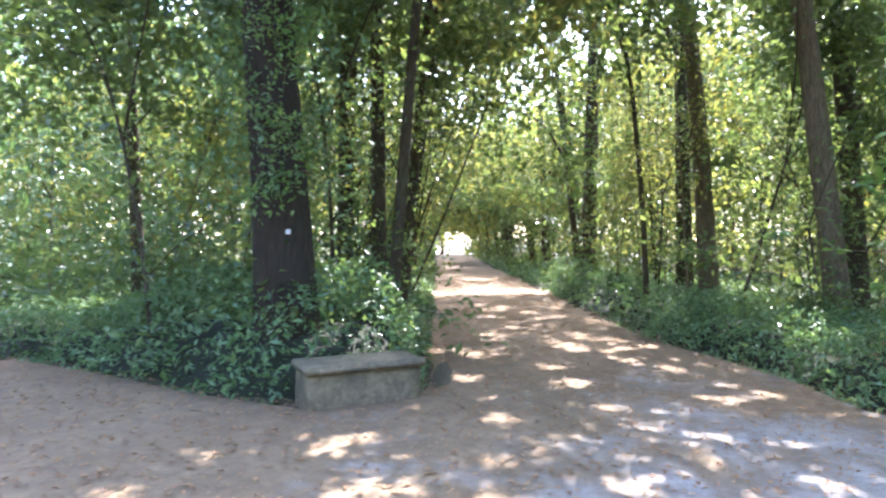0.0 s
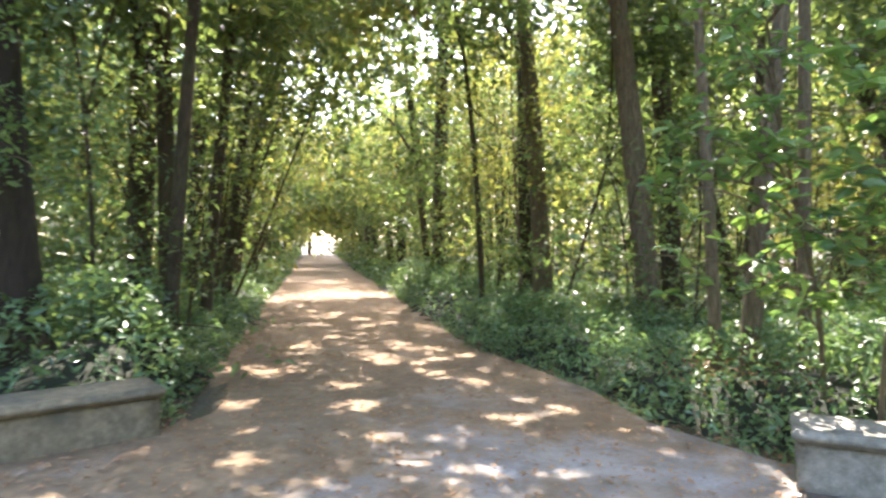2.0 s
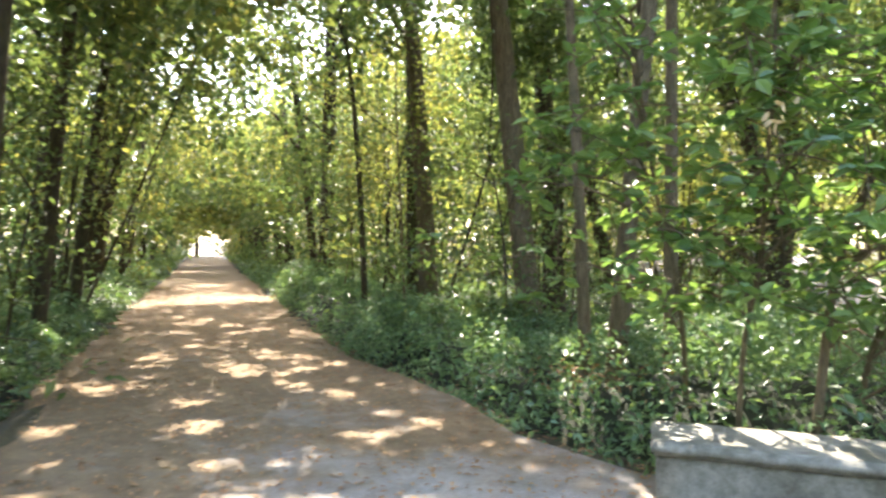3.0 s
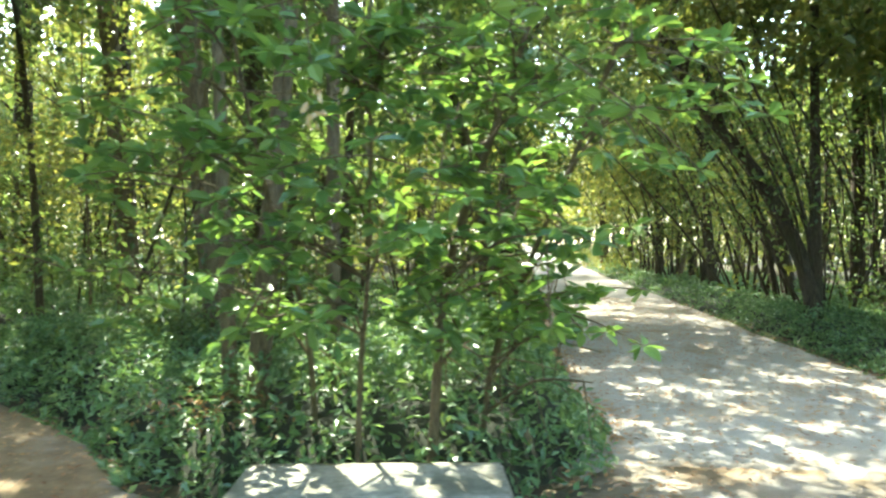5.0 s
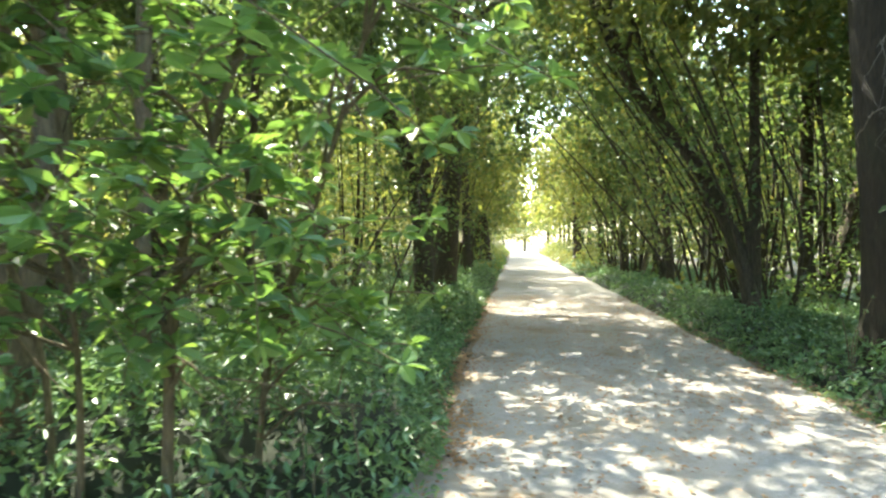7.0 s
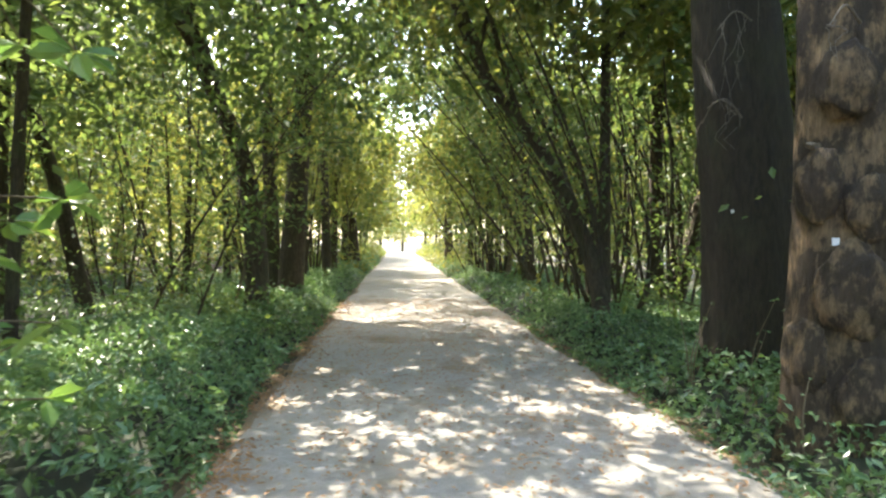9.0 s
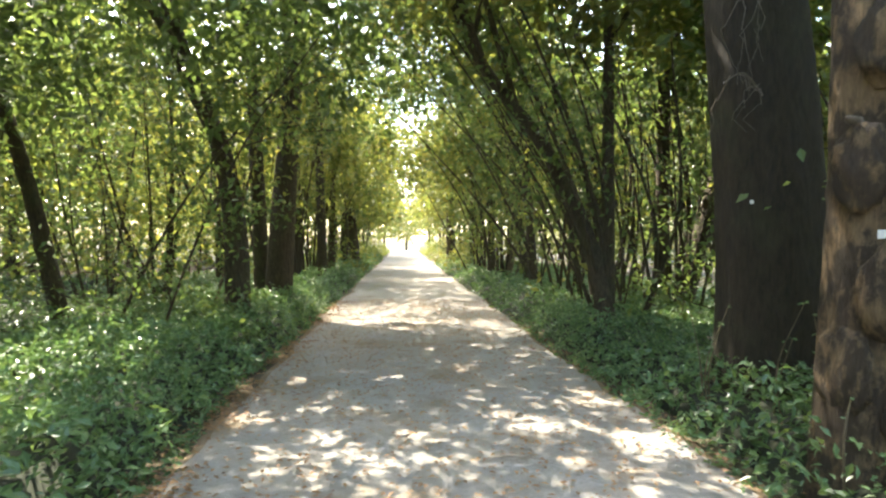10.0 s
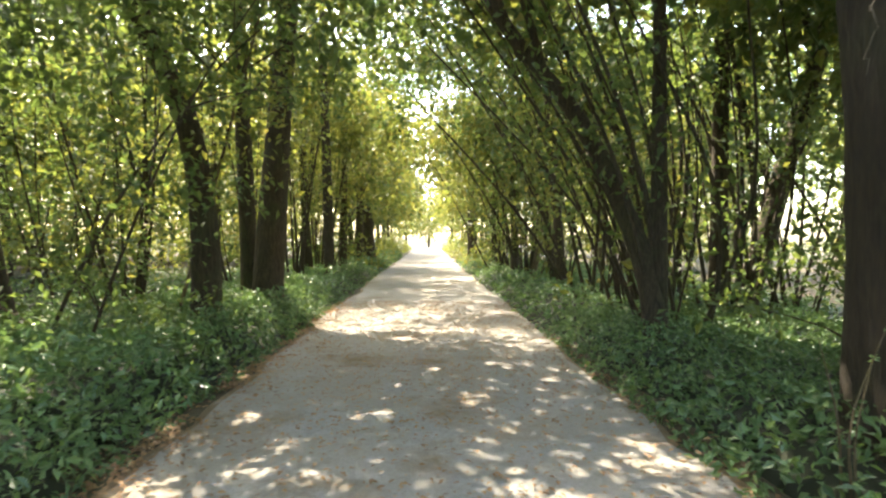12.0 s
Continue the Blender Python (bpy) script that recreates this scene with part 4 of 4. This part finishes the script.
def laurel():
    """A shrubby laurel: thin pale stems, boughs and whorls of broad leaves at the ends of the twigs."""
    r = np.random.default_rng(5)
    base = np.array((-2.5, 9.45, 0))
    root = new("laurel_shrub")
    root.location = Vector(base)
    stems = [
        bezier([(-2.36, 9.55, -0.05), (-2.33, 9.48, 0.55), (-2.24, 9.42, 1.4), (-1.95, 9.35, 2.25), (-1.6, 9.3, 3.3)], 16),
        bezier([(-2.78, 9.5, -0.05), (-2.75, 9.46, 0.8), (-2.66, 9.28, 1.4), (-2.6, 9.1, 2.5)], 12),
        bezier([(-3.1, 9.75, -0.05), (-3.15, 9.7, 1.0), (-3.3, 9.4, 1.9), (-3.4, 9.1, 2.9)], 12),
        bezier([(-2.12, 9.95, -0.05), (-2.0, 9.85, 0.9), (-1.6, 9.6, 1.9), (-1.2, 9.4, 3.0)], 12)]
    for line, r0 in zip(stems, (0.033, 0.02, 0.022, 0.022)):
        part("stem", mesh_of("stem", *tube(line - base, np.linspace(r0, r0 * 0.4, len(line)), 8, 0.05, 3), BARK_GREY, True), root, "pale grey stem")
    ends = [(-3.21, 8.63, 1.53), (-2.64, 8.62, 1.86), (-2.44, 8.49, 1.94), (-2.86, 8.61, 2.35), (-3.32, 8.55, 2.28), (-2.35, 8.73, 1.53), (-2.24, 9.08, 1.19), (-1.88, 8.85, 1.63), (-1.65, 8.97, 1.58), (-1.35, 8.87, 2.12),
            (-2.24, 8.87, 2.08), (-1.82, 8.75, 2.07), (-1.66, 9.17, 2.34), (-1.03, 9.34, 2.2), (-3.62, 8.69, 1.86), (-2.73, 8.91, 1.2), (-2.07, 9.02, 1.87), (-2.38, 8.83, 2.5), (-1.91, 9.04, 2.55), (-1.29, 9.17, 2.51), (-1.61, 9.37, 1.16)]
    ends += [(-2.07, 9.32, 0.93), (-3.12, 8.92, 1.51), (-3.41, 8.69, 2.6), (-3.66, 8.84, 1.98), (-2.76, 8.55, 2.6), (-4.15, 9.1, 1.88), (-4.43, 9.3, 1.37), (-2.1, 8.9, 2.9), (-3.0, 8.8, 3.0), (-1.5, 9.1, 3.0), (-2.6, 9.0, 3.3), (-3.6, 9.0, 2.9), (-1.1, 9.5, 2.7), (-1.9, 9.4, 1.4)]
    ends += [(-1.45, 9.6, 1.25), (-1.6, 9.9, 0.95), (-1.45, 9.55, 1.6), (-1.6, 10.1, 1.2), (-1.5, 9.6, 0.75)]
    for _ in range(10):
        ends.append((r.uniform(-4.2, -1.6), r.uniform(8.75, 9.7), r.uniform(1.0, 3.7)))
    twigs, pts, axes, normals, sizes = [], [], [], [], []
    every = np.concatenate(stems)
    whorls = []
    for e in np.array(ends):
        low = every[every[:, 2] < max(e[2] - 0.1, 0.7)]
        a = low[np.argmin(np.linalg.norm(low - e, axis=1))]
        bough = bezier([a, (a + e) / 2 + (0, 0, 0.1), e], 9)
        twigs.append(tube(bough - base, np.linspace(0.011, 0.005, 9), 5))
        whorls.append(e)
        for _ in range(9):
            f = bough[r.integers(2, 9)]
            t = f + r.normal(size=3) * (0.24, 0.18, 0.19)
            twigs.append(tube(bezier([f, (f + t) / 2 + (0, 0, 0.02), t], 4) - base, np.linspace(0.005, 0.003, 4), 4))
            whorls.append(t)
    for c in whorls:
        if c[2] < 0.95:
            continue
        k = r.integers(6, 10)
        a = np.linspace(0, 6.28, k, endpoint=False) + r.uniform(0, 6.28)
        tilt = r.uniform(0.1, 0.7, k)
        ax = np.stack([np.cos(a), np.sin(a), tilt - 0.45], -1) + r.normal(size=(k, 3)) * 0.35
        pts.append(np.repeat(c[None], k, 0) - base + (0, 0, 0) + ax * 0.012)
        axes.append(ax)
        normals.append(np.stack([-np.cos(a) * 0.4, -np.sin(a) * 0.4, np.ones(k)], -1) + r.normal(size=(k, 3)) * 0.6)
        sizes.append(r.uniform(0.075, 0.135, k))
    part("twig", mesh_of("twig", *joined(twigs), BARK_GREY, True), root)
    v, f = leaf_blades(np.concatenate(pts), np.concatenate(axes), np.concatenate(normals), np.concatenate(sizes), 0.5, True)
    part("foliage", mesh_of("foliage", v, f, LEAF_SHRUB), root, "broad glossy light green leaves in whorls")
    n = 9
    p = np.array((-2.57, 8.24, 2.05)) - base + r.normal(size=(n, 3)) * 0.05
    v, f = leaf_blades(p, r.normal(size=(n, 3)) * 0.4 - (0, 0, 1), r.normal(size=(n, 3)), r.uniform(0.045, 0.07, n), 0.45, True)
    part("withered_leaves", mesh_of("withered", v, f, LEAF_PALE), root, "pale withered leaves")
    tagged(root, "leafy laurel shrub with pale stems behind the bench", "shrub")


laurel()

# ---- fallen leaves ----
r = np.random.default_rng(77)
n = 95000
x, y = r.uniform(-20, 3, n), r.uniform(2, 24, n)
d = off_path(x, y)
brown = (np.stack([x, y], -1) @ A_DIR > 7) & (d < 0)
strewn = (np.hypot(x + 1.4, y - 7.6) > 3.2) & (d < 0)
ok = (d < 0.35) & (r.uniform(size=n) < np.where(brown, 0.8, 0.3 * strewn) + np.where(brown, 0, 0.03 + np.exp(-((d + 0.04) / 0.2) ** 2)))
pts = np.stack([x, y, np.full(n, 0.05)], -1)[ok]
tagged(new("fallen_leaves", leaves("fallen", pts, 0.045, LEAF_DRY, 2.2, 0.0, 0.55, False, 78)), "scattered dry brown leaves on the paths", "leaves", kind="stuff")

q = np.random.default_rng(81)
n = 2600
y = q.uniform(9.5, 24, n)
x = left_edge(y) + np.abs(q.normal(size=n)) * 0.16 - 0.02
clump = np.sin(2.3 * y) + np.sin(5.1 * y + 1) > -0.3
pts = np.stack([x, y, np.full(n, 0.03)], -1)[clump]
tagged(new("fallen_leaves", leaves("fallen_edge", pts, 0.05, LEAF_DRY, 1.6, 0.0, 0.55, False, 82)), "drift of dry brown leaves along the path's edge", "leaves", kind="stuff")

# a patch of withered fern in the ivy
q = np.random.default_rng(79)
pts = np.array((-3.8, 9.75, 0.47)) + q.normal(size=(130, 3)) * (0.25, 0.2, 0.07)
tagged(new("withered_fern", leaves("withered_fern", pts, 0.05, LEAF_DRY, 0.5, 0.2, 0.4, False, 80)), "patch of withered brown fern in the ivy", "fern", kind="stuff")

# ---- leaves between the trunks ----
r = np.random.default_rng(66)
n = 5200
x, y = r.uniform(-32, 14, n), r.uniform(-8, 46, n)
d = off_path(x, y)
ok = (d > 0.9) & (d < 13) & ~clear_view(x, y) & (np.hypot(x + 2.4, y - 8.4) > 3.4) & (r.uniform(size=n) < np.clip(0.35 + d / 8, 0, 1))
mids = np.stack([x, y, 0.5 + 5.5 * r.uniform(size=n) ** 0.8], -1)[ok]
pts = np.repeat(mids, 30, 0) + r.normal(size=(len(mids) * 30, 3)) * (0.42, 0.42, 0.2)
pts = pts[~in_sun_gap(pts, r) & (off_path(pts[:, 0], pts[:, 1]) > 0.1) & (pts[:, 2] > 0.2)]
near = np.hypot(pts[:, 0] + 3, pts[:, 1] - 7) < 13
tagged(new("understorey", leaves("understorey_near", pts[near], 0.095, LEAF_TREE, 0.5, 0.3, 0.5, False, 67)), "thin leafy twigs of the understorey between the trunks", "undergrowth", kind="stuff")
tagged(new("understorey", leaves("understorey_far", pts[~near], 0.2, LEAF_SUN_TONE, 0.45, 0.3, 0.5, False, 68)), "thin leafy twigs deeper in the wood, coloured as if sunlit", "undergrowth", kind="stuff")
q = np.random.default_rng(69)
mids = np.stack([q.uniform(-20, -8.6, 800), q.uniform(3.6, 12, 800), 0.6 + 5.5 * q.uniform(size=800)], -1)
mids = mids[off_path(mids[:, 0], mids[:, 1]) > 0.6]
pts = np.repeat(mids, 40, 0) + q.normal(size=(len(mids) * 40, 3)) * (0.35, 0.35, 0.2)
pts = pts[~in_sun_gap(pts, q) & (off_path(pts[:, 0], pts[:, 1]) > 0.1)]
tagged(new("understorey", leaves("understorey_bench", pts, 0.085, LEAF_IVY, 0.5, 0.3, 0.5, False, 70)), "dark evergreen twigs around the old tree", "undergrowth", kind="stuff")

# ---- low growth along the far reaches of the avenues ----
r = np.random.default_rng(88)
n = 15000
s, off, side = r.uniform(20, 80, n), r.uniform(0.15, 3.5, n), r.integers(0, 2, n)
lump = 0.55 + 0.45 * np.sin(0.9 * s + 2.0 * side) * np.sin(0.37 * s + side)
p = s[:, None] * A_DIR + np.where(side == 0, A_IN - off, A_OUT + off)[:, None] * A_SIDE
pts = np.column_stack([p, 0.1 + (0.7 + 2.2 * lump) * np.minimum(1, off / 0.8) * r.uniform(size=n)])
pts = pts[~in_sun_gap(pts, r)]
tagged(new("hedge", leaves("hedge_leaves", pts, 0.2, LEAF_TREE, 0.45, 0.3, 0.55, False, 89)), "low bushes along the far brown avenue", "hedge", kind="stuff")
n = 9000
s, off, side = r.uniform(34, 90, n), r.uniform(0.1, 3.5, n), r.integers(0, 2, n)
lump = 0.55 + 0.45 * np.sin(0.8 * s + 2.0 * side) * np.sin(0.33 * s + side)
pts = np.column_stack([np.where(side == 0, B_LEFT - off, B_RIGHT + off), s, 0.1 + (0.6 + 1.5 * lump) * np.minimum(1, off / 0.8) * r.uniform(size=n)])
tagged(new("hedge", leaves("hedge_leaves", pts, 0.22, LEAF_SUN_TONE, 0.45, 0.3, 0.55, False, 90)), "low bushes along the far pale avenue, coloured as if sunlit", "hedge", kind="stuff")

# ---- the far wood ----
r = np.random.default_rng(58)
n = 48000
x, y = r.uniform(-36, -17, n), r.uniform(-4, 15, n)
d = off_path(x, y)
ok = (d > 0.7) & (r.uniform(size=n) < 0.55 + 0.45 * np.sin(0.9 * x) * np.sin(0.8 * y + 0.5 * x))
pts = np.stack([x, y, 0.2 + 8.0 * r.uniform(size=n) ** 1.1], -1)[ok]
pts = pts[~in_sun_gap(pts, r)]
tagged(new("thicket", leaves("thicket_leaves", pts, 0.3, LEAF_IVY, 0.35, 0.3, 0.55, False, 59)), "dense thicket beside the side avenue", "thicket", kind="stuff")
r = np.random.default_rng(55)
n = 105000
x, y = r.uniform(-75, 45, n), r.uniform(-40, 105, n)
d = off_path(x, y)
lump = 0.5 + 0.5 * np.sin(0.55 * x + 1.3 * np.sin(0.31 * y)) * np.sin(0.47 * y + 1.1 * np.sin(0.4 * x))
far_z = 9.5 * r.uniform(size=n) ** 1.25 + 0.2
ok = (d > 11) & (d < 40) & ~(clear_view(x, y) & ((y < 42) | ((far_z > 1.4) & (far_z < 4.6)))) & (r.uniform(size=n) < 0.25 + 0.75 * lump)
x, y, z = x[ok], y[ok], far_z[ok]
tagged(new("far_wood", leaves("far_leaves", np.stack([x, y, z], -1), 0.5, LEAF_SUN_TONE, 0.3, 0.3, 0.6, False, 56)), "foliage deep in the wood, coloured as if sunlit", "woods", kind="stuff")

# ---- small things on the trunks ----


def chip(root, name, at, face, w, h, mat, label, thick=0.006):
    """A small plate fixed flat to a trunk, facing the way face."""
    bm = bmesh.new()
    bmesh.ops.create_cube(bm, size=1.0)
    bmesh.ops.scale(bm, vec=(w, h, thick), verts=bm.verts)
    bmesh.ops.bevel(bm, geom=list(bm.edges), offset=0.002, segments=1, affect="EDGES")
    ob = part(name, from_bm(name, bm, mat), root, label)
    turn = Vector(face).to_track_quat("Z", "Y").to_matrix().to_4x4()
    ob.matrix_basis = Matrix.Translation(Vector(at) - root.location) @ turn


chip(mark_tree, "tag", (-8.336, 6.382, 1.51), (0.88, -0.48, 0), 0.045, 0.045, PLATE, "small white tag")
chip(plate_tree, "plate", (2.695, 11.718, 1.53), (-0.66, -0.75, 0.05), 0.043, 0.05, PLATE, "small white plate")
chip(twig_tree, "tag", (2.923, 13.389, 1.81), (-0.75, -0.66, 0), 0.03, 0.03, PLATE, "small white tag")

# stub on the plate tree
p = np.array((2.57, 11.8, 2.16)) - np.array(plate_tree.location)
part("stub", mesh_of("stub", *tube(bezier([p + (0.12, 0.06, -0.01), p, p + (-0.05, -0.03, 0.01)], 5), [0.04, 0.032, 0.026, 0.018, 0.004], 7, 0.1, 2), TWIG, True), plate_tree, "pale broken branch stub")


def burl(root, at, face, size, seed):
    """A knotty swelling on a trunk, wrinkled like its bark."""
    bm = bmesh.new()
    bmesh.ops.create_icosphere(bm, subdivisions=4, radius=1.0)
    for v in bm.verts:
        n = v.co.normalized()
        v.co = n * (1 + 0.22 * noise.noise(n * 1.7 + Vector((seed, 0, 0))) + 0.1 * noise.noise(n * 5 + Vector((0, seed, 0))))
    bmesh.ops.scale(bm, vec=(size, size * 0.45, size * 1.5), verts=bm.verts)
    ob = part("burl", from_bm("burl", bm, BARK_PALE, True), root, "knotty swelling in the bark")
    ob.matrix_basis = Matrix.Translation(Vector(at) - root.location) @ Vector(face).to_track_quat("-Y", "Z").to_matrix().to_4x4()


for n, (x, y, z, size) in enumerate(((2.63, 11.79, 1.9, 0.16), (2.76, 11.64, 1.22, 0.2), (2.6, 11.88, 0.75, 0.18), (2.72, 11.68, 2.55, 0.17), (2.87, 11.58, 0.5, 0.22), (2.84, 11.6, 1.75, 0.14))):
    burl(plate_tree, (x, y, z), (x - 2.98, y - 11.95, 0), size, 3.7 * n)


def dead_twigs(root, start, seed, count, reach, drop):
    """A bleached dead branch with crooked twigs hanging from it, each a part of the tree."""
    r = np.random.default_rng(seed)
    s = np.array(start) - np.array(root.location)
    main = bezier([s, s + np.array(reach) * 0.5 + (0, 0, 0.12), s + np.array(reach)], 10)
    part("dead_branch", mesh_of("dead_branch", *tube(main, np.linspace(0.010, 0.004, 10), 6, 0.1, seed), TWIG, True), root, "bleached dead branch")
    for i in range(count):
        p = [main[r.integers(2, 10)]]
        for _ in range(5):
            p.append(p[-1] + r.normal(size=3) * (0.05, 0.05, 0.03) + (0, 0, -drop / 5))
        part("dead_twig", mesh_of("dead_twig", *tube(np.repeat(p, 2, 0)[1:-1] + r.normal(size=(10, 3)) * 0.012, np.linspace(0.0045, 0.0015, 10), 5, 0.1, seed + i), TWIG, True), root, "bleached dead twig")


dead_twigs(twig_tree, (3.0, 13.25, 3.5), 8, 5, (-0.55, -0.45, -0.25), 0.8)
dead_twigs(twig_tree, (2.95, 13.3, 2.65), 9, 4, (-0.5, -0.35, 0.0), 0.45)
dead_twigs(twig_tree, (3.0, 13.2, 4.4), 12, 4, (-0.3, -0.35, -0.3), 0.8)
dead_twigs(plate_tree, (2.75, 11.6, 2.9), 10, 2, (-0.35, -0.2, -0.1), 0.25)

# thin leafy shoots in front of the big trunks
r = np.random.default_rng(14)
for n in range(9):
    x, y = 2.45 + r.uniform(0, 0.5), 12.4 + r.uniform(-0.9, 1.0)
    root = new("seedling")
    root.location = (x, y, 0.1)
    h = r.uniform(0.6, 1.0)
    line = bezier([(0, 0, 0), (r.normal() * 0.04, r.normal() * 0.04, h * 0.5), (r.normal() * 0.1, r.normal() * 0.1, h)], 8)
    part("stem", mesh_of("stem", *tube(line, np.linspace(0.008, 0.003, 8), 5), BARK_GREY, True), root)
    k = 9
    pts = line[r.integers(3, 8, k)]
    ax = np.stack([np.cos(np.arange(k) * 2.4), np.sin(np.arange(k) * 2.4), r.uniform(-0.5, 0.7, k)], -1)
    v, f = leaf_blades(pts, ax, np.tile((0.0, 0.0, 1.0), (k, 1)) + r.normal(size=(k, 3)) * 0.6, r.uniform(0.025, 0.05, k), 0.5, True)
    part("foliage", mesh_of("foliage", v, f, LEAF_IVY), root)
    tagged(root, "thin leafy seedling in front of the old trunks", "seedling", "seedlings by the old trees")

# climbing ivy on the tagged tree
r = np.random.default_rng(15)
n = 6500
a, z = r.uniform(0, 6.28, n), r.uniform(1.9, 6.5, n)
keep = np.sin(1.7 * z + 2 * a) + r.normal(size=n) * 0.5 > 0.1
a, z = a[keep], z[keep]
rad = 0.28 + np.abs(r.normal(size=len(a))) * 0.36
pts = np.stack([rad * np.cos(a) - 0.04 * z, rad * np.sin(a) - 0.045 * z, z], -1)
part("climbing_ivy", leaves("climbing_ivy", pts, 0.085, LEAF_IVY, 0.4, 0.4, 0.5, False, 16), mark_tree, "dark ivy leaves on the trunk")
# sprays of small leaves that hang in front of that trunk
r = np.random.default_rng(17)
twigs, mids = [], []
for _ in range(22):
    z = r.uniform(1.9, 4.6)
    a = np.array((-0.02 * z + 0.15, -0.02 * z - 0.08, z))
    e = a + np.array((r.uniform(0.25, 0.8), r.uniform(-0.7, 0.35), r.uniform(-0.35, 0.1)))
    line = bezier([a, (a + e) / 2 + (0, 0, 0.1), e], 6)
    twigs.append(tube(line, np.linspace(0.008, 0.003, 6), 4))
    mids.append(line[2:])
mids = np.concatenate(mids)
pts = np.repeat(mids, 16, 0) + r.normal(size=(len(mids) * 16, 3)) * (0.11, 0.11, 0.08)
spray = part("leaf_spray", leaves("leaf_spray", pts, 0.062, LEAF_SHRUB, 0.5, 0.3, 0.45, False, 18), mark_tree, "small glossy leaves on hanging twigs")
for v, f in twigs:
    part("twig", mesh_of("twig", v, f, BARK_GREY, True), spray)
